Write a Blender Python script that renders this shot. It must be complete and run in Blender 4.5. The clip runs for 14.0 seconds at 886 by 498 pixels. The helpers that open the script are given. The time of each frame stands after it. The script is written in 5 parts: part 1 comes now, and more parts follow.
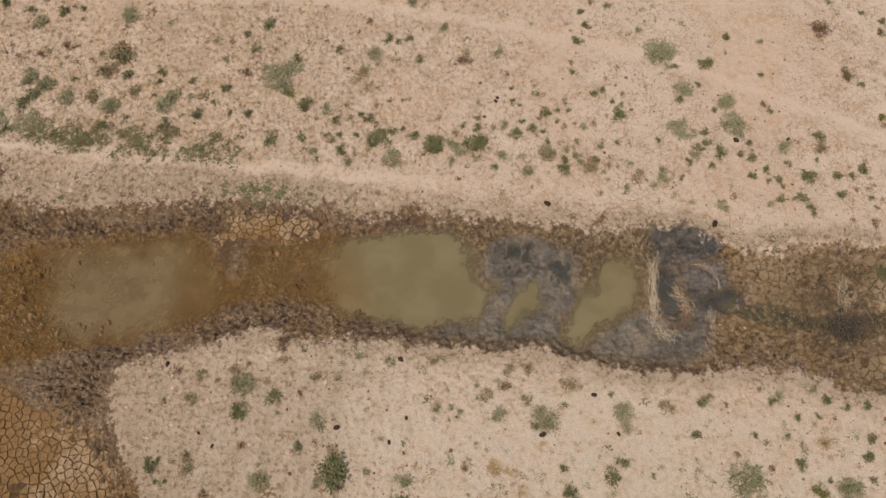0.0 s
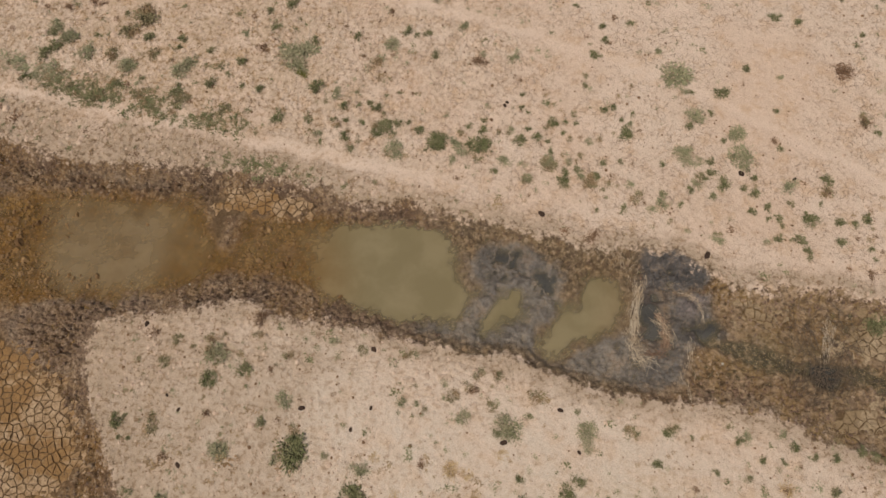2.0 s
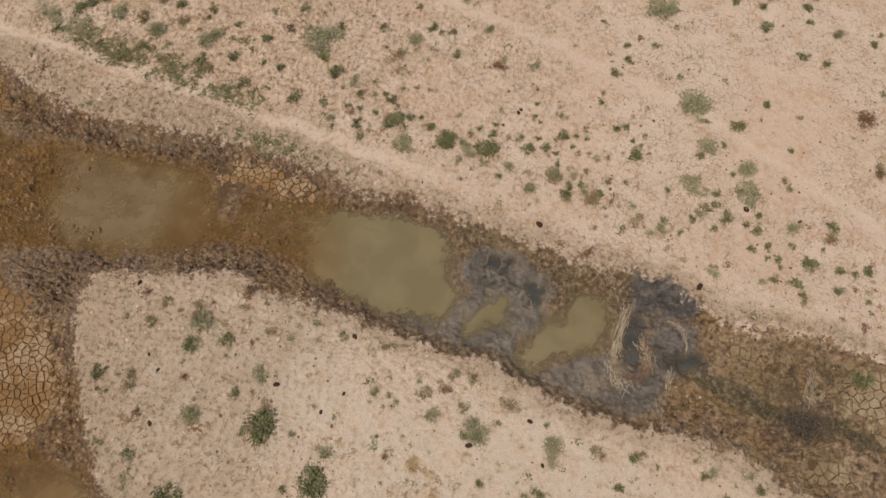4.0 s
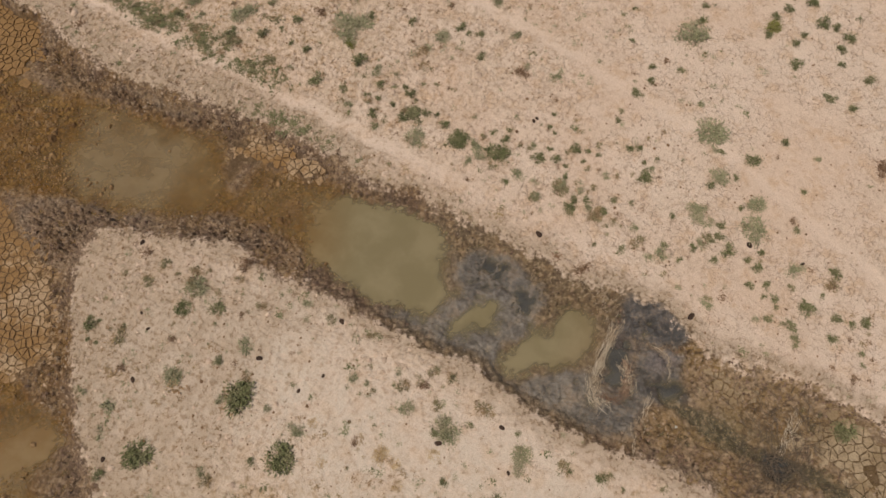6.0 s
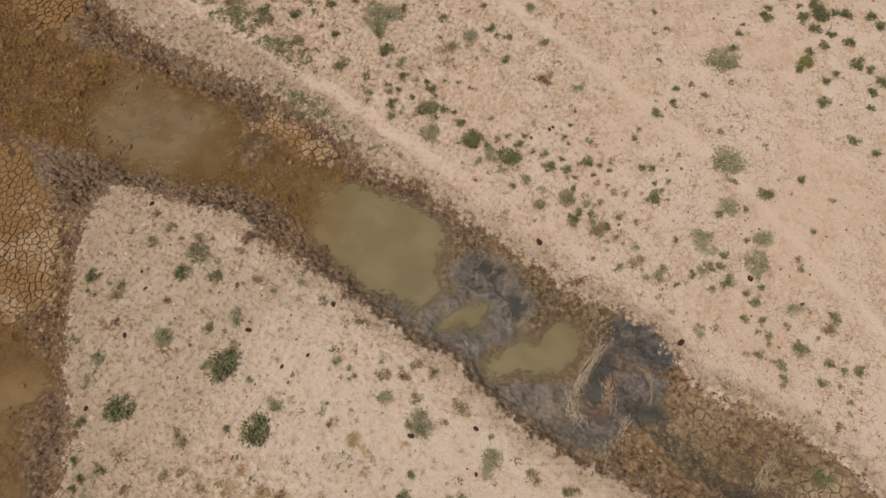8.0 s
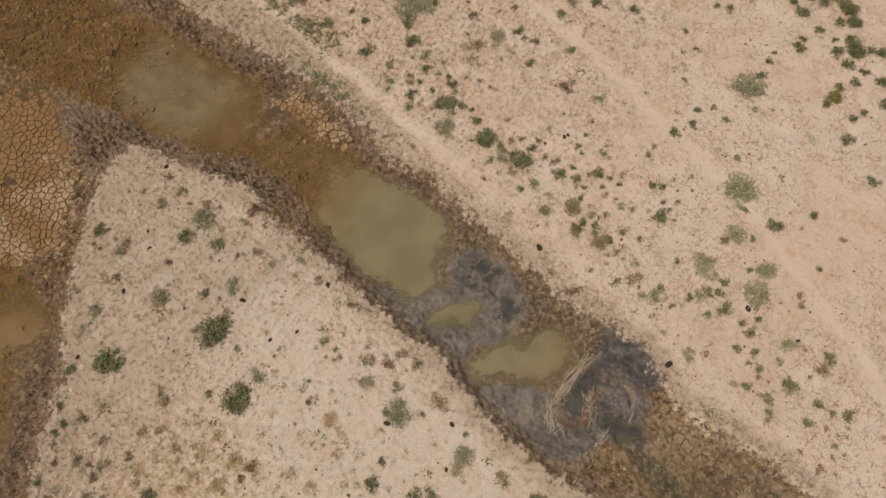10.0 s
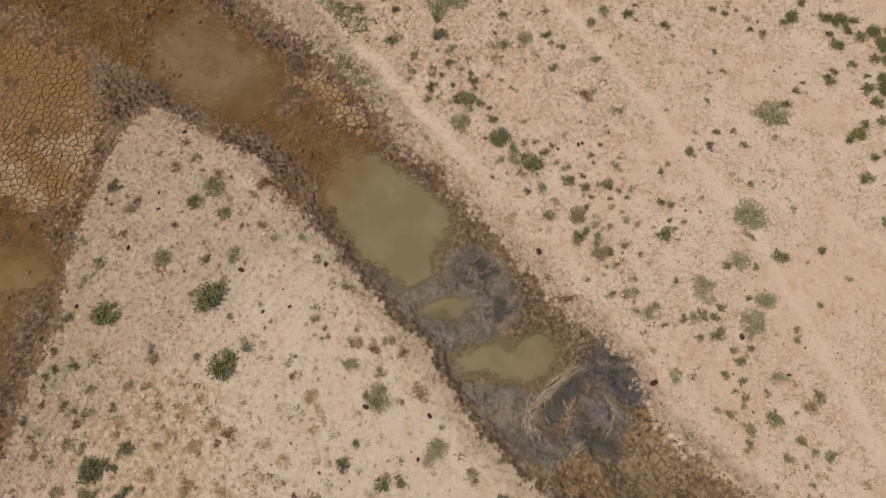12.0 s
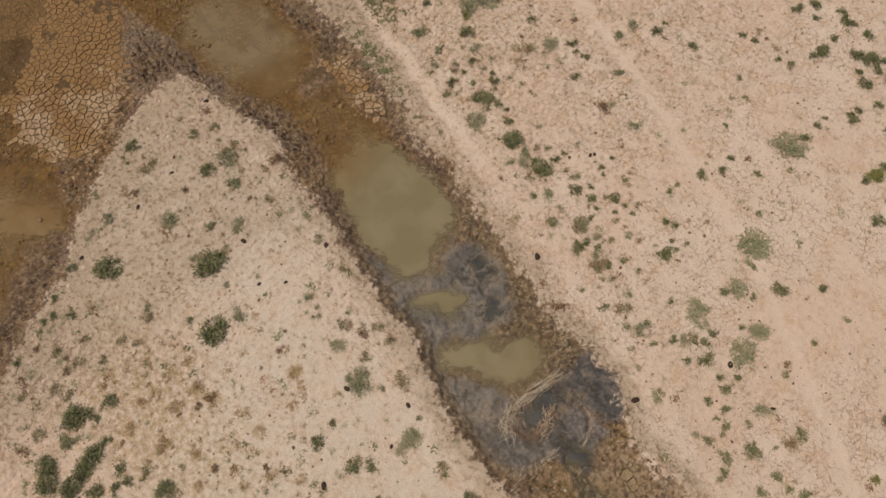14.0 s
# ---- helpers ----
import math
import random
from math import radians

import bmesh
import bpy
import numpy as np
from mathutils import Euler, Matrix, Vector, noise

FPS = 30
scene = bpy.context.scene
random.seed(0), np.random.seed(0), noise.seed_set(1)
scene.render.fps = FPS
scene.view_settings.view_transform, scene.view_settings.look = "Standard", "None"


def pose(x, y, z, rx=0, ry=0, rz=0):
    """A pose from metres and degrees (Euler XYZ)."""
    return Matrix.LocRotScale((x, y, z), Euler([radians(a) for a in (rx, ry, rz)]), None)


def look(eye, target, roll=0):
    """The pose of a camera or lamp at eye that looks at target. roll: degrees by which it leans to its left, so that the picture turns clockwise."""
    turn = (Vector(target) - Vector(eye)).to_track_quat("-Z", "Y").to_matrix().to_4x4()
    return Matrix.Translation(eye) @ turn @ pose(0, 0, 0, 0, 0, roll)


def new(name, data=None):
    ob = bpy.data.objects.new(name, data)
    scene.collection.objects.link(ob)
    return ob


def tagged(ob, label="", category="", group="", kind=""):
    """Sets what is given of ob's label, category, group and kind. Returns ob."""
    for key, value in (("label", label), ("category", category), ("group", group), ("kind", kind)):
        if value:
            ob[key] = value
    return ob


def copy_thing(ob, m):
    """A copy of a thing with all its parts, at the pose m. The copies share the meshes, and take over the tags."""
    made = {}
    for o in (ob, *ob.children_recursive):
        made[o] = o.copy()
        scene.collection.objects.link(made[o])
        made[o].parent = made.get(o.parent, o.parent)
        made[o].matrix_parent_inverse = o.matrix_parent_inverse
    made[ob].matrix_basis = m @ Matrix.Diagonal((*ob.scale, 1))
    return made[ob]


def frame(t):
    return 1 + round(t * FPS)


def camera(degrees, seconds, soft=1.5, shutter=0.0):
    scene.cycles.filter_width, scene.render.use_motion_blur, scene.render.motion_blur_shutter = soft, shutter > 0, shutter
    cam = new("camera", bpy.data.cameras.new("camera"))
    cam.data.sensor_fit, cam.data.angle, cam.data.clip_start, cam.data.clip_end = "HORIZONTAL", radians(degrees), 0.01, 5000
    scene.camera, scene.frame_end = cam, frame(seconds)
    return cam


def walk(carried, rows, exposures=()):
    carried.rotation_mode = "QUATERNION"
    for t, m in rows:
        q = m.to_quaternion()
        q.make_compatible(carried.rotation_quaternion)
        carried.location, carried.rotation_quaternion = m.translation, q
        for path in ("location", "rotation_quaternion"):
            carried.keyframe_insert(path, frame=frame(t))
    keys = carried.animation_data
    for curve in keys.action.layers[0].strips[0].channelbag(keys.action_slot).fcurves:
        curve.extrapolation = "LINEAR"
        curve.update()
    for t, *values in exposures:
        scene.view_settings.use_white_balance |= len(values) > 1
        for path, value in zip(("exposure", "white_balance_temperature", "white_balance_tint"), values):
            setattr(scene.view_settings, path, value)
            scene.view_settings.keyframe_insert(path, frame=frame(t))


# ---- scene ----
cam = camera(63.8, 14.0)
PATH = [
    (0, (-0.249, 0.136, 34.395), (-1.533, 10.980, 2.196), -7.42),
    (0.5, (0.265, 0.142, 34.349), (-1.326, 10.959, 2.155), -7.16),
    (1, (0.758, 0.159, 34.325), (-1.142, 10.941, 2.136), -6.90),
    (1.5, (1.234, 0.184, 34.318), (-0.979, 10.924, 2.134), -6.64),
    (2, (1.695, 0.219, 34.324), (-0.834, 10.908, 2.147), -6.39),
    (2.5, (2.144, 0.262, 34.340), (-0.706, 10.893, 2.171), -6.16),
    (3, (2.581, 0.315, 34.364), (-0.591, 10.878, 2.202), -5.95),
    (5.5, (4.667, 0.700, 34.509), (-0.159, 10.786, 2.400), -5.30),
    (6, (5.072, 0.801, 34.531), (-0.089, 10.761, 2.435), -5.26),
    (6.5, (5.475, 0.908, 34.548), (-0.022, 10.732, 2.466), -5.24),
    (7, (5.877, 1.023, 34.560), (0.045, 10.700, 2.492), -5.25),
    (7.5, (6.277, 1.144, 34.565), (0.111, 10.664, 2.513), -5.28),
    (8, (6.675, 1.272, 34.565), (0.179, 10.624, 2.529), -5.33),
    (10.5, (8.631, 2.000, 34.496), (0.560, 10.379, 2.548), -5.67),
    (11, (9.008, 2.161, 34.477), (0.647, 10.325, 2.548), -5.70),
    (11.5, (9.378, 2.328, 34.460), (0.737, 10.272, 2.551), -5.70),
    (12, (9.739, 2.499, 34.448), (0.829, 10.220, 2.558), -5.65),
    (12.5, (10.089, 2.675, 34.444), (0.924, 10.172, 2.572), -5.55),
    (13, (10.426, 2.854, 34.450), (1.019, 10.129, 2.597), -5.39),
    (13.5, (10.747, 3.038, 34.469), (1.114, 10.094, 2.635), -5.14),
    (14, (11.050, 3.225, 34.506), (1.206, 10.068, 2.690), -4.80),
]
walk(cam, [(t, look(eye, target, roll)) for t, eye, target, roll in PATH])

# ---- light ----
SUN_EL, SUN_AZ = radians(68), math.atan2(-0.65, -0.76)  # the sun stands over the south-west
world = bpy.data.worlds.new("sky")
scene.world = world
world.use_nodes = True
wn = world.node_tree.nodes
sky = wn.new("ShaderNodeTexSky")
sky.sky_type, sky.sun_disc = "NISHITA", False
sky.sun_elevation, sky.sun_rotation = SUN_EL, SUN_AZ
sky.dust_density = 3.0
world.node_tree.links.new(sky.outputs["Color"], wn["Background"].inputs["Color"])
wn["Background"].inputs["Strength"].default_value = 0.075
sun_data = bpy.data.lights.new("sun", "SUN")
sun_data.energy, sun_data.angle, sun_data.color = 2.85, radians(0.6), (1.0, 0.965, 0.905)
sun = new("sun", sun_data)
sun.matrix_world = look((-26, -30, 100), (0, 0, 100 - math.hypot(26, 30) * math.tan(SUN_EL)))
scene.view_settings.exposure = 0.0


# ---- noise and shapes in the plan ----
def hashed(ix, iy, seed):
    h = (ix.astype(np.int64) * 374761393 + iy.astype(np.int64) * 668265263 + seed * 974634241) & 0xFFFFFFFF
    h = ((h ^ (h >> 13)) * 1274126177) & 0xFFFFFFFF
    return ((h ^ (h >> 16)) & 0xFFFFFF).astype(np.float32) / 0xFFFFFF


def bumps(x, y, size, seed):
    """Smooth noise from -1 to 1 with humps of about that size."""
    u, v = x / size, y / size
    iu, iv = np.floor(u), np.floor(v)
    fu, fv = u - iu, v - iv
    fu, fv = fu * fu * (3 - 2 * fu), fv * fv * (3 - 2 * fv)
    a, b = hashed(iu, iv, seed), hashed(iu + 1, iv, seed)
    c, d = hashed(iu, iv + 1, seed), hashed(iu + 1, iv + 1, seed)
    return ((a * (1 - fu) + b * fu) * (1 - fv) + (c * (1 - fu) + d * fu) * fv) * 2 - 1


def rough(x, y, size, seed, octaves=4):
    out, gain = 0, 1.0
    for n in range(octaves):
        out = out + gain * bumps(x, y, size / 2 ** n, seed + 17 * n)
        gain *= 0.5
    return out / 1.6


def lumpy(x, y, size, seed):
    """Clods: each cell a block of its own height, with a gap round it; 0 to 1."""
    u, v = x / size, y / size
    iu, iv = np.floor(u), np.floor(v)
    f1, f2, tall = np.full(x.shape, 9.0), np.full(x.shape, 9.0), np.zeros(x.shape)
    for du in (-1, 0, 1):
        for dv in (-1, 0, 1):
            cu, cv = iu + du, iv + dv
            far = np.hypot(cu + hashed(cu, cv, seed) - u, cv + hashed(cu, cv, seed + 1) - v)
            near = far < f1
            f2 = np.where(near, f1, np.minimum(f2, far))
            tall = np.where(near, hashed(cu, cv, seed + 2), tall)
            f1 = np.where(near, far, f1)
    return (0.25 + 0.75 * tall) * step(0.02, 0.35, f2 - f1)


def pits(x, y, size, seed, share):
    """Round hollows strewn in uneven cells; 1 at the middle of each, 0 between them."""
    u, v = x / size, y / size
    iu, iv = np.floor(u), np.floor(v)
    out = np.zeros(x.shape)
    for du in (-1, 0, 1):
        for dv in (-1, 0, 1):
            cu, cv = iu + du, iv + dv
            far = np.hypot(cu + hashed(cu, cv, seed) - u, cv + hashed(cu, cv, seed + 1) - v)
            wide = 0.2 + 0.3 * hashed(cu, cv, seed + 2)
            out = np.maximum(out, (hashed(cu, cv, seed + 3) < share) * step(1.0, 0.35, far / wide))
    return out


def step(a, b, v):
    s = np.clip((v - a) / (b - a), 0, 1)
    return s * s * (3 - 2 * s)


def inside(x, y, outline):
    """Metres from the outline, positive within it."""
    best, odd = np.full(x.shape, 1e9), np.zeros(x.shape, bool)
    for (ax, ay), (bx, by) in zip(outline, outline[1:] + outline[:1]):
        dx, dy = bx - ax, by - ay
        s = np.clip(((x - ax) * dx + (y - ay) * dy) / (dx * dx + dy * dy + 1e-9), 0, 1)
        best = np.minimum(best, (x - ax - s * dx) ** 2 + (y - ay - s * dy) ** 2)
        if dy:
            odd ^= ((ay > y) != (by > y)) & (x < ax + (y - ay) * dx / dy)
    return np.where(odd, 1, -1) * np.sqrt(best)


def along(x, y, line):
    """Metres to a line."""
    best = np.full(x.shape, 1e9)
    for (ax, ay), (bx, by) in zip(line, line[1:]):
        dx, dy = bx - ax, by - ay
        s = np.clip(((x - ax) * dx + (y - ay) * dy) / (dx * dx + dy * dy), 0, 1)
        best = np.minimum(best, (x - ax - s * dx) ** 2 + (y - ay - s * dy) ** 2)
    return np.sqrt(best)


NORTH_BANK = [(-60, 24), (-34, 17.6), (-28.3, 16.5), (-25.2, 15.2), (-22, 14.6), (-19, 14.7), (-15.3, 14.9), (-12.5, 15.0), (-10, 14.6), (-8.3, 14.5), (-6.5, 13.9), (-4.1, 13.9), (-2.9, 14.1), (-0.6, 13.8), (1.8, 13.4), (3.5, 13.0), (4.4, 13.6), (5.8, 12.5), (7.8, 12.8), (8.9, 13.0), (10.7, 12.9), (12.3, 12.3), (13.3, 11.5), (15.8, 11.8), (18, 12.0), (20.4, 11.6), (24, 10.6), (40, 8), (75, 0)]
SOUTH_BANK = [(75, -9), (40, -1), (24, 2.4), (19, 3.9), (16.8, 4.4), (14.8, 5.2), (11.7, 5.4), (9.3, 5.2), (6.4, 5.5), (4.5, 5.9), (2.9, 6.3), (0.4, 6.4), (-1.8, 6.5), (-4, 6.9), (-5.6, 6.9), (-7.9, 7.0), (-10.5, 7.5), (-11.8, 7.2), (-13.8, 7.0), (-15.7, 6.4), (-17.6, 5.9), (-17.9, 4.5), (-17.1, 2.2), (-15.8, 0.6), (-14.5, -1.8), (-12.8, -3.8), (-11.2, -5.1), (-9.8, -7.7), (-8.1, -10.3), (-6.5, -14), (-4, -30), (-60, -45)]
CREEK = NORTH_BANK + SOUTH_BANK
# murky pools
POOLS = [
    [(-22.4, 11.5), (-20.5, 12.1), (-17.6, 12.3), (-14.7, 12.5), (-13.7, 11.5), (-13.1, 10.2), (-13.1, 9.1), (-14.7, 8.3), (-17.5, 7.5), (-20.0, 7.3), (-21.4, 8.3), (-21.7, 9.9)],
    [(-7.4, 11.2), (-6.6, 12.5), (-5.0, 12.7), (-3.4, 13.0), (-1.1, 13.0), (-0.4, 12.2), (-0.2, 10.7), (0.6, 9.8), (0.7, 9.0), (0.2, 8.4), (-0.8, 7.7), (-1.7, 7.7), (-2.8, 7.4), (-4.3, 7.9), (-5.5, 8.0), (-6.6, 8.6), (-7.3, 9.7)],
    [(1.5, 8.1), (1.9, 9.2), (2.4, 9.9), (3.1, 10.2), (3.3, 9.6), (3.2, 8.5), (2.5, 8.1), (1.7, 7.6)],
    [(4.2, 7.3), (4.5, 6.8), (5.4, 7.0), (6.3, 7.8), (7.2, 8.0), (7.9, 8.5), (8.4, 9.6), (8.2, 10.8), (7.3, 11.3), (6.4, 10.9), (6.2, 9.7), (5.2, 9.5), (4.8, 8.8)],
    [(-17.8, -6.1), (-16.4, -4.7), (-14.4, -3.5), (-13.7, -4.1), (-14.5, -5.7), (-15.7, -7.2)],
]
# slate-dark puddles on the grey mud
SLATE = [
    [(1.2, 10.5), (1.4, 11.8), (2.3, 12.2), (3.0, 12.0), (2.8, 10.9), (2.2, 10.2)],
    [(3.4, 9.9), (3.4, 10.9), (4.3, 11.2), (5.1, 10.7), (5.2, 10.0), (4.5, 9.6)],
    [(9.1, 10.3), (9.5, 9.9), (9.8, 9.2), (10.2, 8.6), (9.9, 8.0), (9.4, 8.2), (9.15, 8.9)],
    [(10.7, 9.0), (11.7, 9.3), (12.9, 9.7), (13.0, 9.3), (12.6, 8.6), (12.3, 8.7), (11.9, 8.9), (11.0, 8.6)],
]
# thin water over ochre mud
SHALLOWS = [
    [(-40, 13), (-29, 12.4), (-25.8, 12.2), (-22.6, 12.7), (-19.3, 12.7), (-14.8, 12.8), (-13.6, 11.9), (-12.9, 10.6), (-11.9, 10.5), (-11.6, 12.4), (-8.5, 12.7), (-6.0, 12.6), (-4.3, 8.3), (-6.8, 8.8), (-8.6, 9.2), (-11.1, 9.3), (-12.6, 8.9), (-14.5, 8.2), (-20.4, 7.0), (-23.2, 6.3), (-27, 5.8), (-40, 2)],
    [(-45, 3), (-29, 3.2), (-27.2, 1.0), (-25.2, -0.6), (-21.9, -3.0), (-17.4, -2.6), (-14.6, -3.8), (-14.2, -6.5), (-11.5, -9), (-10, -16), (-45, -25)],
]
GREY_MUD = [
    [(0.9, 12.1), (3.0, 12.8), (4.3, 11.8), (5.5, 11.2), (5.4, 9.3), (4.3, 8.2), (4.4, 6.6), (6.6, 6.9), (8.3, 7.2), (9.0, 6.2), (6, 5.9), (2.4, 5.9), (0.7, 6.1), (-2.3, 6.7), (-3.2, 7.1), (-2.4, 7.4), (-0.3, 8.2), (0.9, 9.7), (0.2, 11.1)],
    [(8.8, 13.3), (9.7, 13.5), (10.8, 13.2), (12.2, 12.7), (12.6, 12.1), (12.0, 11.2), (10.9, 10.9), (10.2, 10.7), (10.4, 9.6), (10.4, 8.4), (9.9, 7.8), (9.1, 8.1), (9.0, 9.2), (9.1, 10.6), (9.0, 11.8)],
    [(6.9, 6.9), (8.3, 7.2), (9.0, 8.2), (9.9, 7.9), (10.8, 8.3), (11.4, 7.5), (11.3, 6.3), (10.6, 5.6), (9.8, 5.4), (8.6, 5.4), (7.4, 5.5)],
    [(11.0, 8.3), (11.4, 9.3), (12.9, 9.7), (13.3, 9.2), (12.6, 8.6)],
    [(3.0, 5.8), (5.5, 5.5), (9.2, 5.3), (9.2, 7.6), (8.7, 8.6), (7.6, 8.2), (6.3, 7.6), (5.5, 6.8), (4.0, 6.9)],
    [(10.2, 10.9), (12.4, 11.0), (12.8, 9.8), (13.0, 9.0), (12.2, 8.3), (11.2, 7.6), (10.4, 7.6)],
    [(-22.4, 4.6), (-22.2, 6.1), (-20.4, 6.7), (-18.6, 7.0), (-16.5, 7.3), (-13.2, 7.3), (-12.9, 6.6), (-15.8, 6.7), (-17.9, 6.0), (-18.2, 4.8), (-18.0, 3.4), (-19.4, 3.1), (-20.5, 3.5)],
    [(-22.1, 14.4), (-18.7, 14.9), (-16.7, 14.8), (-16.3, 13.6), (-18.2, 13.4), (-19.7, 13.9), (-21.6, 13.7)],
]
# half-dried patches of the darkest mud, and how dark
SOAKED = [
    ([(1.2, 11.9), (3.0, 12.5), (4.4, 11.6), (5.2, 10.8), (4.8, 9.8), (3.8, 10.3), (2.6, 10.3), (1.6, 9.6), (1.0, 10.6)], 0.4),
    ([(9.1, 10.7), (10.0, 10.9), (10.3, 9.9), (10.4, 8.8), (10.1, 7.9), (9.2, 8.0), (9.0, 9.2)], 1.0),
    ([(10.6, 9.5), (11.4, 9.4), (13.0, 9.6), (13.2, 8.9), (12.4, 8.3), (11.2, 8.2)], 0.9),
    ([(9.2, 7.6), (10.8, 8.4), (11.6, 7.6), (11.2, 6.6), (10.2, 6.0), (9.3, 6.4)], 0.45),
    ([(10.2, 10.7), (11.0, 10.9), (12.4, 11.0), (12.6, 9.8), (12.6, 8.9), (11.2, 7.9), (10.4, 7.8)], 0.6),
]
STREAM = [(12.3, 8.9), (12.9, 8.5), (13.6, 8.3), (14.6, 8.1), (15.6, 8.0), (16.6, 7.9), (17.6, 7.6), (18.4, 7.5), (19.3, 7.8), (21.2, 7.6), (30, 5.5)]  # a trickle of dark wet mud
OLIVE_WET = [(12.9, 8.5), (14.0, 9.1), (15.4, 9.2), (16.8, 9.4), (18.0, 8.9), (18.9, 8.1), (18.7, 6.8), (17.5, 6.6), (15.9, 7.4), (14.8, 7.3), (13.8, 7.6)]
MOUND = [(10.9, 10.6), (11.7, 10.8), (12.4, 10.7), (12.2, 9.9), (11.4, 9.6), (11.0, 9.9)]  # a drier hump beside the dark hollow
HOLLOWS = [
    [(17.1, 8.3), (18.0, 8.2), (18.8, 7.8), (18.5, 6.9), (17.6, 6.8), (17.2, 7.5)],
    [(9.2, 10.6), (9.8, 10.8), (10.0, 9.9), (10.2, 8.8), (9.9, 8.0), (9.3, 8.1), (9.1, 9.2)],
    [(11.0, 9.1), (11.8, 9.3), (12.8, 9.6), (12.9, 9.3), (12.4, 8.6), (11.8, 8.8)],
]
# cracked mud: outline, width of a plate
CRACKED = [
    ([(-32, 2.5), (-27.6, 3.3), (-25.4, 6.0), (-23.6, 5.4), (-21.6, 4.0), (-19.8, 2.9), (-18.6, 2.4), (-17.5, 0.4), (-16.4, -1.0), (-17.6, -2.2), (-19.1, -3.2), (-21.9, -3.2), (-25.5, -3.4), (-31, -2)], 0.37),
    ([(-36, 13.4), (-34, 16.8), (-28.6, 16.2), (-27.3, 14.6), (-27.2, 12.7), (-29.1, 12.0)], 0.42),
    ([(-14.2, 13.5), (-12.6, 13.9), (-10.4, 13.9), (-8.6, 13.6), (-8.0, 13.0), (-9.6, 12.4), (-11.2, 12.3), (-12.4, 12.1), (-12.5, 10.9), (-13.4, 10.9), (-13.8, 12.3)], 0.37),
    ([(19.2, 10.2), (20.4, 10.9), (24, 10.0), (25, 7.6), (21.2, 8.2), (19.3, 8.4)], 0.42),
    ([(13.7, 10.5), (14.9, 10.8), (15.7, 10.2), (15.3, 9.4), (14.0, 9.6)], 0.42),
    ([(18.2, 6.2), (20.2, 6.2), (21.5, 4.6), (18.2, 4.9)], 0.42),
]
TRAILS = [
    ([(-45, 19.5), (-26.4, 18.2), (-22.5, 17.8), (-18.9, 17.3), (-15.7, 17.0), (-12.5, 16.6), (-6.6, 16.0), (-1.1, 15.3), (4.8, 14.6), (10.6, 13.8), (16, 13.0), (24, 12.4)], 0.48),
    ([(-30, 28.5), (-11.8, 27.5), (-6.7, 26.9), (-1.1, 25.8), (5.3, 24.0), (8.4, 23.2), (14.4, 20.9), (18.6, 18.9), (21.8, 17.2), (30, 13)], 0.42),
]
PALE = [(-6, 2.2, 5.5), (-1, 1.2, 5), (4, 1.0, 5), (9, 0.5, 5), (2.5, -3, 6), (-9.5, 0, 6), (15, -1, 5)]
WATER_Z = -0.52


